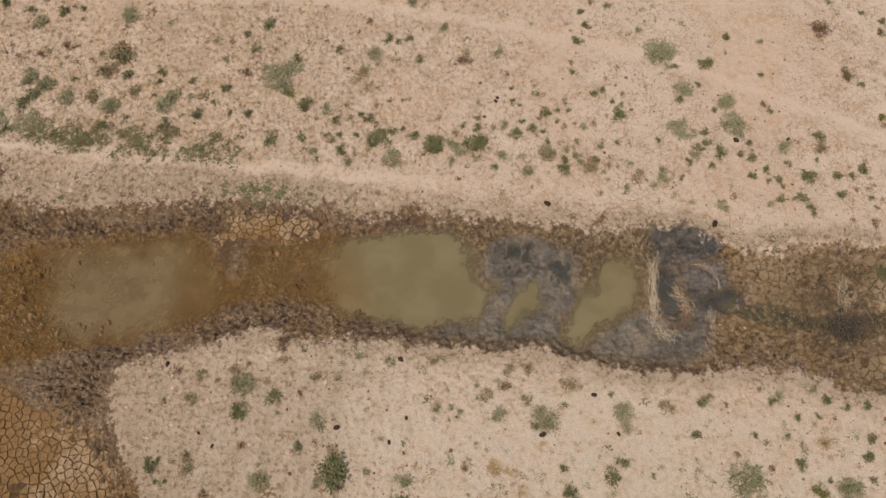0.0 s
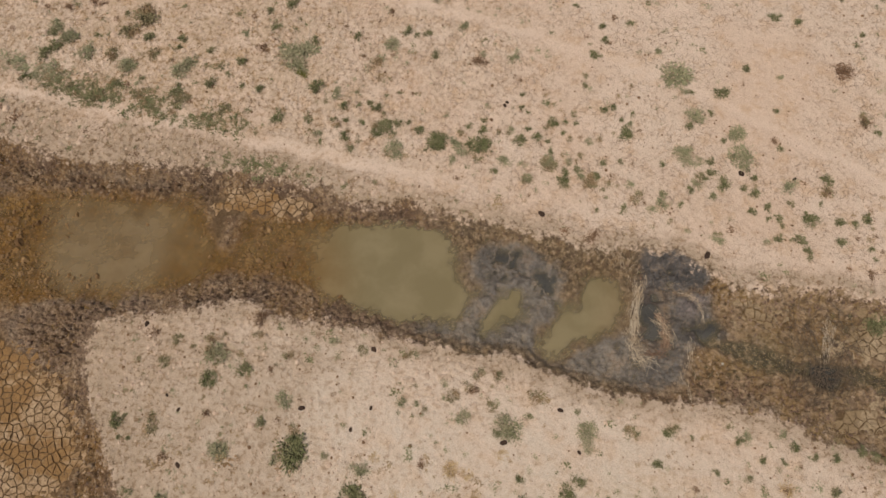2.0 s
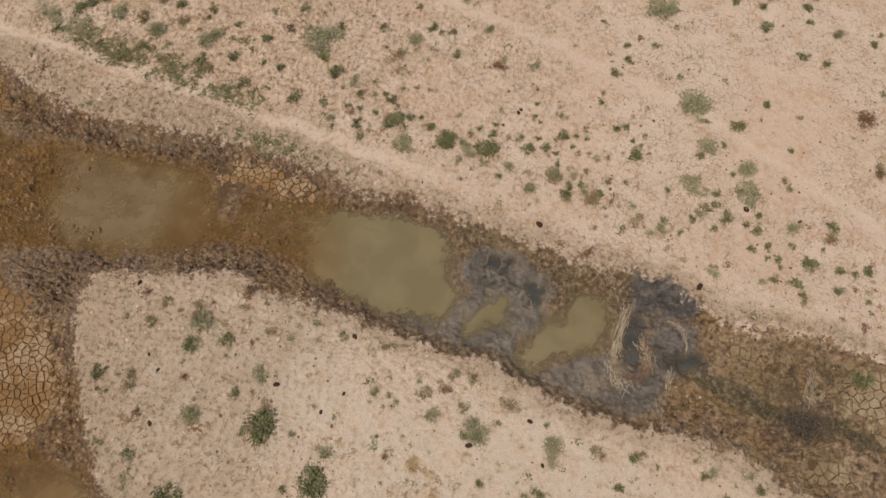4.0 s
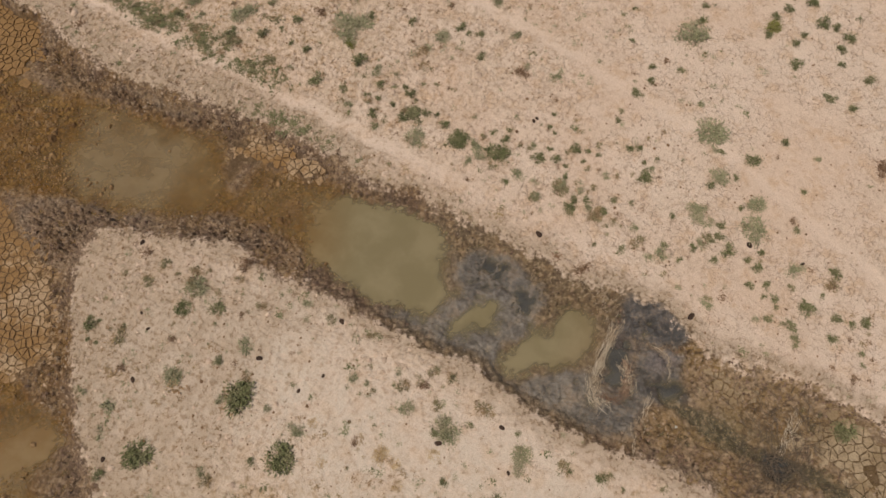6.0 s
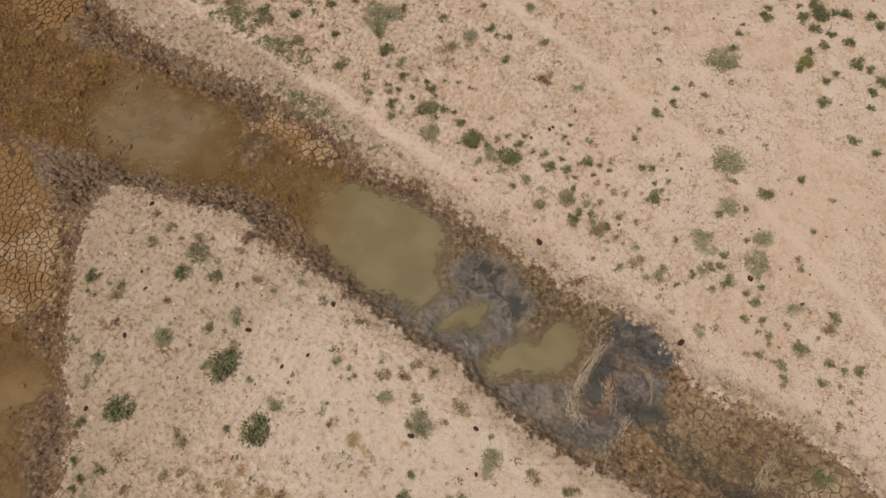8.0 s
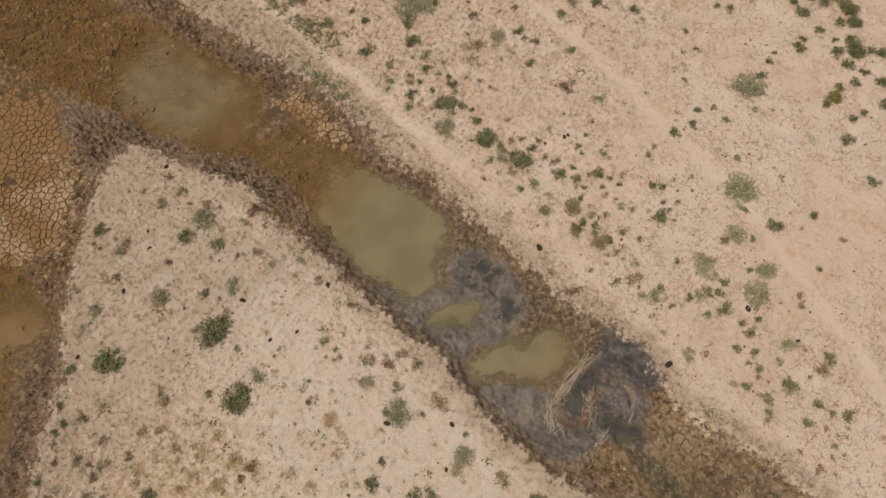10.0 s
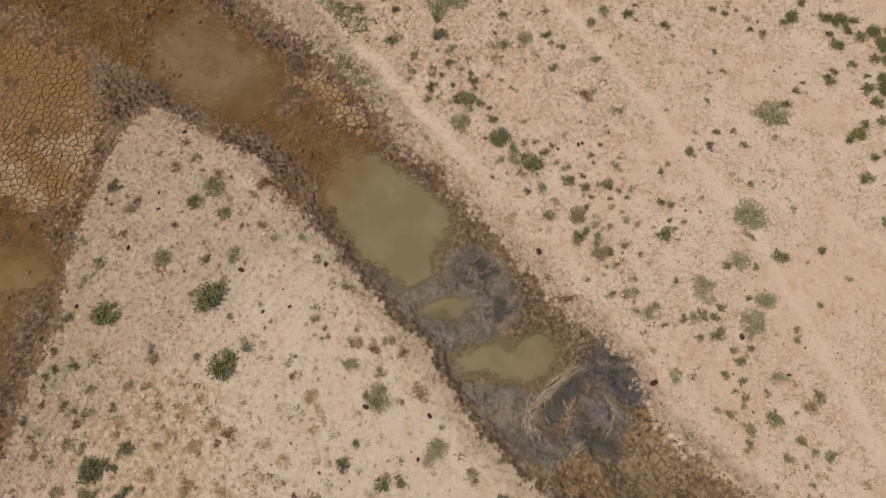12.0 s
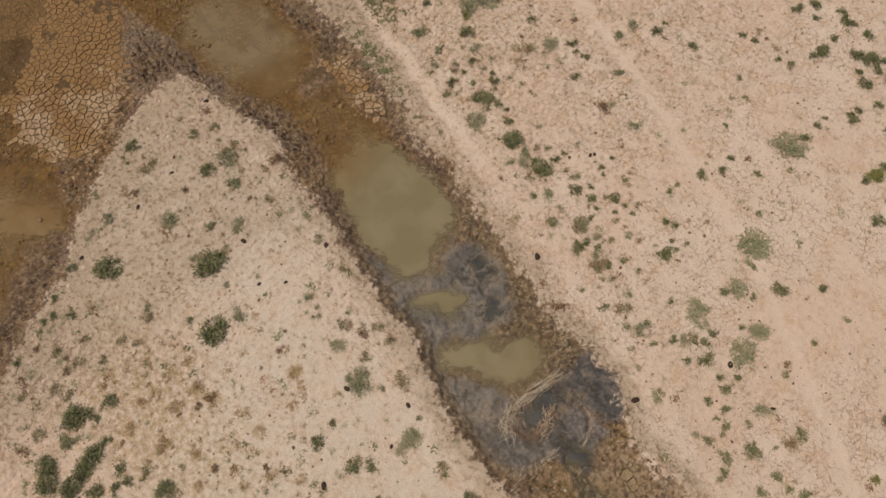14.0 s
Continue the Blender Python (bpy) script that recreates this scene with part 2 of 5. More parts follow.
def plan(x, y):
    """Heights and kinds of ground at places of the plan."""
    wx = x + 0.35 * rough(x, y, 1.1, 3) + 0.12 * bumps(x, y, 0.25, 5)
    wy = y + 0.35 * rough(x, y, 1.1, 7) + 0.12 * bumps(x, y, 0.25, 9)
    d = inside(wx, wy, CREEK)
    pool = np.max([step(-0.45 - far, 0.65 + far, inside(wx, wy, o)) for o, far in zip(POOLS, (0.8, 0.3, 0.1, 0.25, 0.5))], axis=0)
    shallow = np.max([step(-0.5, 0.5, inside(wx, wy, o)) for o in SHALLOWS], axis=0)
    grey = np.max([step(-0.35, 0.45, inside(wx, wy, o)) for o in GREY_MUD], axis=0)
    dark = np.max([f * step(-0.4, 0.5, inside(wx, wy, o)) for o, f in [(GREY_MUD[1], 1.0)] + SOAKED], axis=0)
    crack = np.max([step(-0.1, 0.5, inside(wx, wy, o)) for o, _ in CRACKED], axis=0)
    trail = np.max([1 - step(0.1 * w, 1.5 * w, along(wx, wy, o)) for o, w in TRAILS], axis=0)
    trail = trail * (1 - 0.7 * step(-6, 3, x) * step(18, 16, y))
    pale = np.max([np.exp(-((x - a) ** 2 + (y - b) ** 2) / (r * r)) for a, b, r in PALE], axis=0)
    wet = step(-0.05, 0.35, d)
    grey = grey * step(0.3, 1.1, d + 2 * step(-0.3, 0.4, inside(x, y, GREY_MUD[1])))
    verge = np.maximum(1 - step(0.5, 5.0, -d), 0.7 * step(-3, -8, x)) * step(-2, -8, x) * step(7, 5, y)
    verge = np.maximum(verge, 1.0 * (1 - step(0.6, 3.2, -d)) * step(-2, -8, x) * step(12, 14, y))
    soiled = (1 - wet) * np.maximum(1 - step(0.0, 1.3, -d), verge) * (1 - trail)
    lumps = rough(x, y, 0.5, 21, 3)
    ridges = 0.4 - np.abs(rough(x, y, 0.7, 35, 4))
    chips = rough(x, y, 0.3, 37, 2)
    wide = x + 0.1 * bumps(x, y, 0.3, 39), y + 0.1 * bumps(x, y, 0.3, 40)
    blocks = lumpy(*wide, 0.42, 111) * 0.65 + lumpy(*wide, 0.23, 121) * 0.45
    west = step(9, -4, x)
    z = 0.05 * rough(x, y, 6.0, 41, 3) + (0.026 * rough(x, y, 0.55, 43, 3) + (0.012 + 0.022 * west) * chips + (0.014 + 0.05 * west + 0.04 * step(-0.1, 0.5, rough(x, y, 5, 81))) * (blocks - 0.35)) * (1 - 0.75 * trail) * (1 - 0.4 * pale) - 0.03 * trail
    bed = -0.45 + 0.05 * lumps + 0.12 * (blocks - 0.35) + 0.05 * rough(x, y, 2.5, 51, 3)
    bank = step(0.0, 1.4, d) * (1 - step(1.6, 3.2, d))
    bed = bed + bank * (0.22 * (blocks - 0.35) + 0.06 * chips + 0.06 * ridges)
    corner = step(-0.3, 0.6, inside(wx, wy, GREY_MUD[6]))
    bed = bed + corner * (0.26 * (blocks - 0.35) + 0.1 * ridges + 0.05 * chips)
    bed = bed * (1 - grey * (1 - corner)) + grey * (1 - corner) * (-0.50 + 0.06 * lumps + 0.2 * ridges + 0.08 * (blocks - 0.35))
    bed = bed * (1 - shallow) + shallow * (-0.575 + 0.025 * step(-21, -24, x) + 0.03 * lumps + (0.095 + 0.06 * step(-21, -24, x)) * (blocks - 0.35) + 0.045 * rough(x, y, 1.8, 53, 2))
    bed = bed * (1 - pool) + pool * (-0.72 + 0.03 * lumps + 0.09 * step(-0.7, 0.8, inside(wx, wy, POOLS[0])))
    slate = np.max([step(-0.2, 0.35, inside(wx + 0.35 * lumps, wy + 0.35 * chips, o)) for o in SLATE], axis=0) * (1 - 0.8 * step(0.26, 0.36, ridges))
    bed = bed * (1 - slate) + slate * (-0.565 + 0.02 * lumps)
    bed = np.where(crack > 0, bed * (1 - crack) + crack * (-0.497 + 0.012 * chips - 0.09 * step(-25.5, -28, x)), bed)
    z = z * (1 - step(0, 1.1, d)) + bed * step(0, 1.1, d)
    ochre = wet * np.clip(0.1 + (0.7 - 0.45 * step(-3, 1, x) * step(12, 10, x)) * rough(x, y, 1.8, 61, 3) + 0.2 * step(11, 13, x) - 0.3 * step(16.5, 18, x) + 0.25 * step(-10, -18, x) + 0.8 * shallow, 0, 1)
    grey = grey * (1 - 0.85 * corner) * (1 - 0.6 * step(-0.5, 0.5, inside(wx, wy, GREY_MUD[7])))
    litter = np.clip(0.27 + 0.95 * step(7, -16, x) + 0.25 * rough(x, y, 7, 131, 2), 0, 1.3) * (1 - 0.55 * trail)
    tan = wet * step(10.5, 13.5, x) * (1 - 0.5 * step(-1.5, 0.5, 1.6 - np.hypot(x - 17.8, y - 8)))
    stream = wet * (1 - step(0.2, 0.62, along(wx, wy, STREAM) + 0.2 * lumps))
    wash = wet * np.maximum(step(-0.5, 0.6, inside(wx, wy, OLIVE_WET)), 0.8 * step(-3, 0, x) * step(9.6, 8.6, x) * (1 - grey))
    z = z * (1 - stream) + np.minimum(z, -0.56 + 0.03 * lumps) * stream
    mound = step(-0.3, 0.4, inside(wx, wy, MOUND))
    hollow = np.max([step(-0.3, 0.3, inside(wx, wy, o)) for o in HOLLOWS], axis=0)
    z = z + 0.16 * mound * wet - 0.1 * hollow
    slate = np.maximum(slate, hollow)
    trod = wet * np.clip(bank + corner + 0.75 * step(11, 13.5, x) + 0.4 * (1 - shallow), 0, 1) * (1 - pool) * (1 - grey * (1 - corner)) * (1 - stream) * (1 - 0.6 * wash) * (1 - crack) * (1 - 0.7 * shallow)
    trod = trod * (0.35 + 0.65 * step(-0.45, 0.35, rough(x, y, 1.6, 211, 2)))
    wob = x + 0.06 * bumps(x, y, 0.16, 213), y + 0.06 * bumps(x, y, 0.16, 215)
    # hole sinks the ground and also darkens its colour at the pits
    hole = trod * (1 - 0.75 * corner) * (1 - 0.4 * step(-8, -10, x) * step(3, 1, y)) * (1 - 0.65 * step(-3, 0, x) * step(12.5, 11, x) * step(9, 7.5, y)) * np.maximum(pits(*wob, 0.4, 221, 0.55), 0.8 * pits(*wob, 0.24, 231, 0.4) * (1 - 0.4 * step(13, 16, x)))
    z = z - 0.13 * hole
    scuff = (1 - wet) * np.clip(litter, 0.15, 1) * (1 - 0.8 * trail) * step(-0.3, 0.6, rough(x, y, 3.0, 241, 3)) * np.maximum(pits(*wob, 0.6, 251, 0.4), 0.7 * pits(*wob, 0.33, 261, 0.3))
    z = z - (0.045 + 0.05 * west) * scuff
    ridge = np.clip(step(0.24, 0.37, ridges) * grey * (1 - corner), 0, 1)
    fringe = (d + 0.55) / (1.4 + 0.4 * step(11.5, 15, x) * step(9.0, 10.5, y))
    tawny = np.clip(np.exp(-((x + 2.0) / 6) ** 2 - ((y + 5.6) / 3.2) ** 2) + 0.3 * np.exp(-((x + 18) / 9) ** 2 - ((y - 22) / 4) ** 2) + 0.4 * np.exp(-((x - 9) / 5) ** 2 - ((y + 1) / 3) ** 2), 0, 1) * (1 - wet)
    fringe = step(0, 1, np.clip(fringe, 0, 1))
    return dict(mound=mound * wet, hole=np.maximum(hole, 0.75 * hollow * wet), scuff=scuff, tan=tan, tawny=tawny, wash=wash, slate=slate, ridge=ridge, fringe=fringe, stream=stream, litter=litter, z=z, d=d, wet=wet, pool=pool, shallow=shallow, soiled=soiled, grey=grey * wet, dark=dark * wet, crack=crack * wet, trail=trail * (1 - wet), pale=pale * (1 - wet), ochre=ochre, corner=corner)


# ---- materials ----
class Nodes:
    """Short hand for a node material."""

    def __init__(self, name):
        self.mat = bpy.data.materials.new(name)
        self.mat.use_nodes = True
        self.tree = self.mat.node_tree
        self.out = self.tree.nodes["Principled BSDF"]
        self.place = self.tree.nodes.new("ShaderNodeNewGeometry").outputs["Position"]

    def put(self, socket, value):
        if isinstance(value, bpy.types.NodeSocket):
            self.tree.links.new(value, socket)
        elif isinstance(value, tuple) and len(value) == 3 and socket.type == "RGBA":
            socket.default_value = (*value, 1)
        else:
            socket.default_value = value

    def noise(self, scale, detail=3.0, rough=0.55, where=None):
        n = self.tree.nodes.new("ShaderNodeTexNoise")
        self.put(n.inputs["Vector"], where or self.place)
        n.inputs["Scale"].default_value, n.inputs["Detail"].default_value, n.inputs["Roughness"].default_value = scale, detail, rough
        return n.outputs["Fac"]

    def cells(self, scale, feature="DISTANCE_TO_EDGE", where=None):
        n = self.tree.nodes.new("ShaderNodeTexVoronoi")
        n.feature = feature
        self.put(n.inputs["Vector"], where or self.place)
        n.inputs["Scale"].default_value = scale
        return n.outputs["Distance"]

    def math(self, kind, a, b=0.0):
        n = self.tree.nodes.new("ShaderNodeMath")
        n.operation, n.use_clamp = kind, False
        self.put(n.inputs[0], a), self.put(n.inputs[1], b)
        return n.outputs[0]

    def ramp(self, value, a, b, lo=0.0, hi=1.0):
        n = self.tree.nodes.new("ShaderNodeMapRange")
        n.interpolation_type = "SMOOTHSTEP"
        self.put(n.inputs["Value"], value)
        for key, v in (("From Min", a), ("From Max", b), ("To Min", lo), ("To Max", hi)):
            n.inputs[key].default_value = v
        return n.outputs["Result"]

    def mix(self, f, a, b, kind="MIX"):
        n = self.tree.nodes.new("ShaderNodeMix")
        n.data_type, n.blend_type = "RGBA", kind
        self.put(n.inputs["Factor"], f), self.put(n.inputs[6], a), self.put(n.inputs[7], b)
        return n.outputs[2]

    def value(self, name):
        n = self.tree.nodes.new("ShaderNodeAttribute")
        n.attribute_name = name
        return n.outputs["Fac"]

    def warped(self, amount, scale):
        n = self.tree.nodes.new("ShaderNodeTexNoise")
        self.put(n.inputs["Vector"], self.place)
        n.inputs["Scale"].default_value, n.inputs["Detail"].default_value = scale, 2.0
        m = self.tree.nodes.new("ShaderNodeVectorMath")
        m.operation = "MULTIPLY_ADD"
        self.put(m.inputs[0], n.outputs["Color"]), self.put(m.inputs[2], self.place)
        m.inputs[1].default_value = (amount, amount, 0)
        return m.outputs[0]

    def bump(self, height, distance, strength=1.0):
        n = self.tree.nodes.new("ShaderNodeBump")
        self.put(n.inputs["Height"], height)
        n.inputs["Distance"].default_value, n.inputs["Strength"].default_value = distance, strength
        self.put(self.out.inputs["Normal"], n.outputs["Normal"])

    def finish(self, colour, roughness, specular=0.3):
        self.put(self.out.inputs["Base Color"], colour)
        self.put(self.out.inputs["Roughness"], roughness)
        self.put(self.out.inputs["Specular IOR Level"], specular)
        return self.mat


def ground_material():
    n = Nodes("ground")
    broad, patch, grain, fine = n.noise(0.16, 3), n.noise(0.9, 5, 0.65), n.noise(5.5, 4, 0.62), n.noise(26, 3, 0.65)
    ragged, torn = n.noise(1.25, 7, 0.68), n.noise(3.6, 7, 0.68)
    crack = n.ramp(n.cells(3.3, where=n.warped(0.35, 3.0)), 0.0, 0.06, 1, 0)
    crack2 = n.ramp(n.cells(0.3, where=n.warped(0.5, 4.5)), 0.0, 0.008, 1, 0)
    trail, pale, wet = n.value("trail"), n.value("pale"), n.value("wet")
    smooth = n.math("MULTIPLY", n.value("litter"), n.math("SUBTRACT", 1.0, n.math("MULTIPLY", pale, 0.3)))
    # dry silt
    dry = n.mix(n.ramp(broad, 0.35, 0.65), (0.587, 0.418, 0.296), (0.635, 0.477, 0.352))
    dry = n.mix(n.math("MULTIPLY", n.value("litter"), n.ramp(n.noise(0.6, 4, 0.6), 0.4, 0.6, 0.1, 0.6)), dry, (0.46, 0.33, 0.215))
    dry = n.mix(n.math("MULTIPLY", n.ramp(patch, 0.48, 0.66), 0.5), dry, (0.53, 0.34, 0.195))
    dry = n.mix(n.math("MULTIPLY", pale, n.ramp(patch, 0.36, 0.62, 1.0, 0.45)), dry, (0.57, 0.455, 0.342))
    dry = n.mix(n.math("MULTIPLY", trail, 0.35), dry, (0.64, 0.48, 0.36))
    dry = n.mix(n.math("MULTIPLY", n.math("MULTIPLY", n.ramp(ragged, 0.51, 0.61), 0.45), smooth), dry, (0.37, 0.245, 0.145))
    dry = n.mix(n.math("MULTIPLY", n.math("MULTIPLY", n.math("MULTIPLY", n.ramp(torn, 0.53, 0.61), 0.75), n.ramp(patch, 0.35, 0.6, 0.3, 1.0)), smooth), dry, (0.31, 0.19, 0.105))
    dry = n.mix(n.math("MULTIPLY", n.ramp(torn, 0.47, 0.38), 0.5), dry, (0.64, 0.46, 0.33))
    dry = n.mix(n.math("MULTIPLY", n.value("tawny"), n.ramp(torn, 0.44, 0.56, 0.1, 0.8)), dry, (0.4, 0.275, 0.14))
    soiled = n.value("soiled")
    dry = n.mix(n.math("MULTIPLY", soiled, n.ramp(ragged, 0.38, 0.58, 0.6, 0.95)), dry, (0.395, 0.285, 0.187))
    dry = n.mix(n.math("MULTIPLY", soiled, n.ramp(torn, 0.51, 0.59, 0.0, 0.6)), dry, (0.235, 0.145, 0.08))
    masked = n.math("MULTIPLY", n.math("MULTIPLY", n.ramp(broad, 0.32, 0.5), n.ramp(patch, 0.38, 0.52)), n.math("SUBTRACT", 1.0, n.math("MAXIMUM", trail, n.math("MULTIPLY", pale, 0.8))))
    lines = n.math("MULTIPLY", n.math("MULTIPLY", crack, masked), n.ramp(grain, 0.35, 0.6))
    lines2 = n.math("MULTIPLY", crack2, n.math("MULTIPLY", n.ramp(n.noise(0.35, 2), 0.55, 0.62), smooth))
    lines = n.math("MAXIMUM", n.math("MULTIPLY", lines, 0.55), n.math("MULTIPLY", lines2, 0.6))
    dry = n.mix(lines, dry, (0.24, 0.15, 0.095))
    # mud
    ochre, silt = n.value("ochre"), n.value("silt")
    rugged = n.math("SUBTRACT", 1.0, n.math("MULTIPLY", silt, 0.75))
    mud = n.mix(n.ramp(patch, 0.35, 0.65), (0.122, 0.075, 0.047), (0.228, 0.148, 0.09))
    mud = n.mix(ochre, mud, n.mix(n.ramp(patch, 0.42, 0.6), (0.168, 0.083, 0.024), (0.27, 0.145, 0.045)))
    mud = n.mix(n.math("MULTIPLY", n.value("tan"), n.ramp(ragged, 0.44, 0.56, 0.4, 0.92)), mud, n.mix(n.ramp(patch, 0.42, 0.58), (0.35, 0.242, 0.148), (0.28, 0.176, 0.074)))
    grey = n.mix(n.ramp(ragged, 0.42, 0.6), (0.116, 0.094, 0.07), (0.205, 0.168, 0.124))
    mud = n.mix(n.math("MULTIPLY", n.value("grey"), n.ramp(ragged, 0.66, 0.54, 0.6, 0.95)), mud, grey)
    mud = n.mix(n.math("MULTIPLY", n.value("ridge"), n.ramp(torn, 0.44, 0.56, 0.05, 0.6)), mud, (0.25, 0.205, 0.155))
    mud = n.mix(n.math("MULTIPLY", n.value("wash"), n.ramp(torn, 0.42, 0.6, 0.75, 0.35)), mud, (0.165, 0.125, 0.068))
    mud = n.mix(n.math("MULTIPLY", n.value("dark"), 0.92), mud, n.mix(n.ramp(ragged, 0.42, 0.6), (0.046, 0.039, 0.033), (0.092, 0.076, 0.064)))
    mud = n.mix(n.math("MULTIPLY", n.value("stream"), 0.85), mud, n.mix(n.ramp(ragged, 0.42, 0.6), (0.06, 0.048, 0.028), (0.1, 0.078, 0.044)))
    damp = n.math("MAXIMUM", n.value("grey"), n.value("dark"))
    soft = n.math("MULTIPLY", rugged, n.math("SUBTRACT", 1.0, n.math("MULTIPLY", n.math("MAXIMUM", damp, n.math("MULTIPLY", n.value("corner"), 0.7)), 0.7)))
    mud = n.mix(n.math("MULTIPLY", n.math("MULTIPLY", n.ramp(ragged, 0.5, 0.6), 0.55), soft), mud, (0.26, 0.162, 0.082))
    mud = n.mix(n.math("MULTIPLY", n.math("MULTIPLY", n.ramp(torn, 0.51, 0.6), 0.6), n.math("MULTIPLY", soft, n.ramp(n.value("tan"), 0.0, 1.0, 1.0, 0.5))), mud, (0.07, 0.044, 0.03))
    mud = n.mix(n.math("MULTIPLY", n.math("MULTIPLY", n.ramp(torn, 0.47, 0.39), 0.7), soft), mud, (0.35, 0.235, 0.135))
    flecks = n.noise(4.3, 6, 0.66)
    mud = n.mix(n.math("MULTIPLY", n.math("MULTIPLY", n.ramp(flecks, 0.54, 0.64), 0.5), soft), mud, (0.38, 0.272, 0.17))
    mud = n.mix(n.math("MULTIPLY", n.math("MULTIPLY", n.ramp(flecks, 0.45, 0.37), 0.4), soft), mud, (0.05, 0.032, 0.022))
    crack3 = n.ramp(n.cells(2.3, where=n.warped(0.35, 2.5)), 0.0, 0.07, 1, 0)
    crack3 = n.math("MULTIPLY", n.math("MULTIPLY", crack3, ochre), n.math("MULTIPLY", n.ramp(patch, 0.42, 0.55), 0.55))
    mud = n.mix(crack3, mud, (0.05, 0.03, 0.014))
    mud = n.mix(n.math("MULTIPLY", n.value("crack"), 0.75), mud, (0.1, 0.06, 0.028))
    prints = n.ramp(n.cells(2.4, "F1", n.warped(0.5, 2.0)), 0.3, 0.12)
    mud = n.mix(n.math("MULTIPLY", n.math("MULTIPLY", prints, silt), n.ramp(patch, 0.42, 0.6, 0.1, 0.75)), mud, (0.06, 0.034, 0.015))
    mud = n.mix(n.math("MULTIPLY", n.math("MULTIPLY", silt, ochre), n.ramp(ragged, 0.5, 0.58, 0.0, 0.7)), mud, (0.07, 0.038, 0.016))
    mud = n.mix(n.math("MULTIPLY", n.value("mound"), 0.9), mud, n.mix(n.ramp(torn, 0.42, 0.58), (0.2, 0.152, 0.124), (0.1, 0.078, 0.065)))
    mud = n.mix(n.math("MULTIPLY", n.value("corner"), n.ramp(torn, 0.42, 0.56, 0.8, 0.15)), mud, n.mix(n.ramp(flecks, 0.42, 0.58), (0.215, 0.138, 0.086), (0.345, 0.235, 0.15)))
    # pits and hollows: wet mud, with their shade put into the colour
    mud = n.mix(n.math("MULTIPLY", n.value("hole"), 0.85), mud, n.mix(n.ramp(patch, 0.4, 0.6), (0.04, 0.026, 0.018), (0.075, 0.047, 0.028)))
    edge = n.ramp(n.math("ADD", n.value("fringe"), n.math("MULTIPLY", n.math("SUBTRACT", n.math("ADD", torn, n.math("MULTIPLY", ragged, 0.7)), 0.85), 1.7)), 0.25, 0.7)
    colour = n.mix(edge, dry, mud)
    colour = n.mix(n.math("MULTIPLY", n.ramp(fine, 0.4, 0.7), 0.2), colour, (0.1, 0.07, 0.045), "MULTIPLY")
    height = n.math("ADD", n.math("MULTIPLY", torn, 1.4), n.math("MULTIPLY", fine, 0.45))
    height = n.math("SUBTRACT", height, n.math("MULTIPLY", n.math("MAXIMUM", lines, crack3), 1.2))
    n.bump(height, 0.07, 0.9)
    gloss = n.math("MULTIPLY", n.math("MAXIMUM", n.value("grey"), n.value("dark")), edge)
    sheen = n.math("MULTIPLY", gloss, n.ramp(flecks, 0.55, 0.62))
    rough_v = n.ramp(n.math("ADD", gloss, n.math("MULTIPLY", n.math("SUBTRACT", ragged, 0.5), 1.2)), 0.3, 1.1, 0.92, 0.34)
    return n.finish(colour, n.math("SUBTRACT", rough_v, n.math("MULTIPLY", sheen, 0.34)), n.math("ADD", n.ramp(sheen, 0.0, 1.0, 0.05, 0.7), n.math("MULTIPLY", gloss, 0.3)))


def plain_material(name, a, b, scale=9.0, roughness=0.9, c=None, bump=0.02, spread=0.35):
    """Two tones in patches, each piece a little lighter or darker than the next."""
    n = Nodes(name)
    info = n.tree.nodes.new("ShaderNodeObjectInfo").outputs["Random"]
    island = n.tree.nodes.new("ShaderNodeNewGeometry").outputs["Random Per Island"]
    vary = n.math("FRACT", n.math("ADD", info, island))
    col = n.mix(n.ramp(n.noise(scale, 4), 0.35, 0.65), a, b)
    if c:
        col = n.mix(n.ramp(n.noise(scale * 0.25, 3), 0.45, 0.62), col, c)
    col = n.mix(n.math("MULTIPLY", vary, spread), col, tuple(v * 0.35 for v in a))
    n.bump(n.noise(scale * 4, 3), bump, 0.7)
    return n.finish(col, roughness, 0.25)


def water_material():
    n = Nodes("water")
    depth = n.value("depth")
    cloud = n.noise(0.55, 4, 0.6, n.warped(1.5, 0.4))
    tone = n.value("brown")
    col = n.mix(n.ramp(cloud, 0.35, 0.68), (0.184, 0.14, 0.066), (0.226, 0.172, 0.087))
    col = n.mix(tone, col, n.mix(n.ramp(cloud, 0.35, 0.65), (0.165, 0.09, 0.026), (0.205, 0.126, 0.048)))
    col = n.mix(n.math("MULTIPLY", n.value("clay"), 0.85), col, n.mix(n.ramp(cloud, 0.35, 0.65), (0.194, 0.127, 0.059), (0.238, 0.166, 0.084)))
    col = n.mix(n.value("slate"), col, n.mix(n.ramp(cloud, 0.35, 0.65), (0.04, 0.036, 0.03), (0.085, 0.075, 0.059)))
    n.finish(col, 0.12, 0.35)
    n.put(n.out.inputs["Alpha"], n.math("MAXIMUM", n.ramp(depth, 0.0, 0.16, 0.14, 0.92), n.math("MULTIPLY", n.value("slate"), n.ramp(depth, 0.0, 0.04, 0.2, 0.85))))
    n.bump(n.noise(3.0, 2), 0.006, 0.4)
    return n.mat


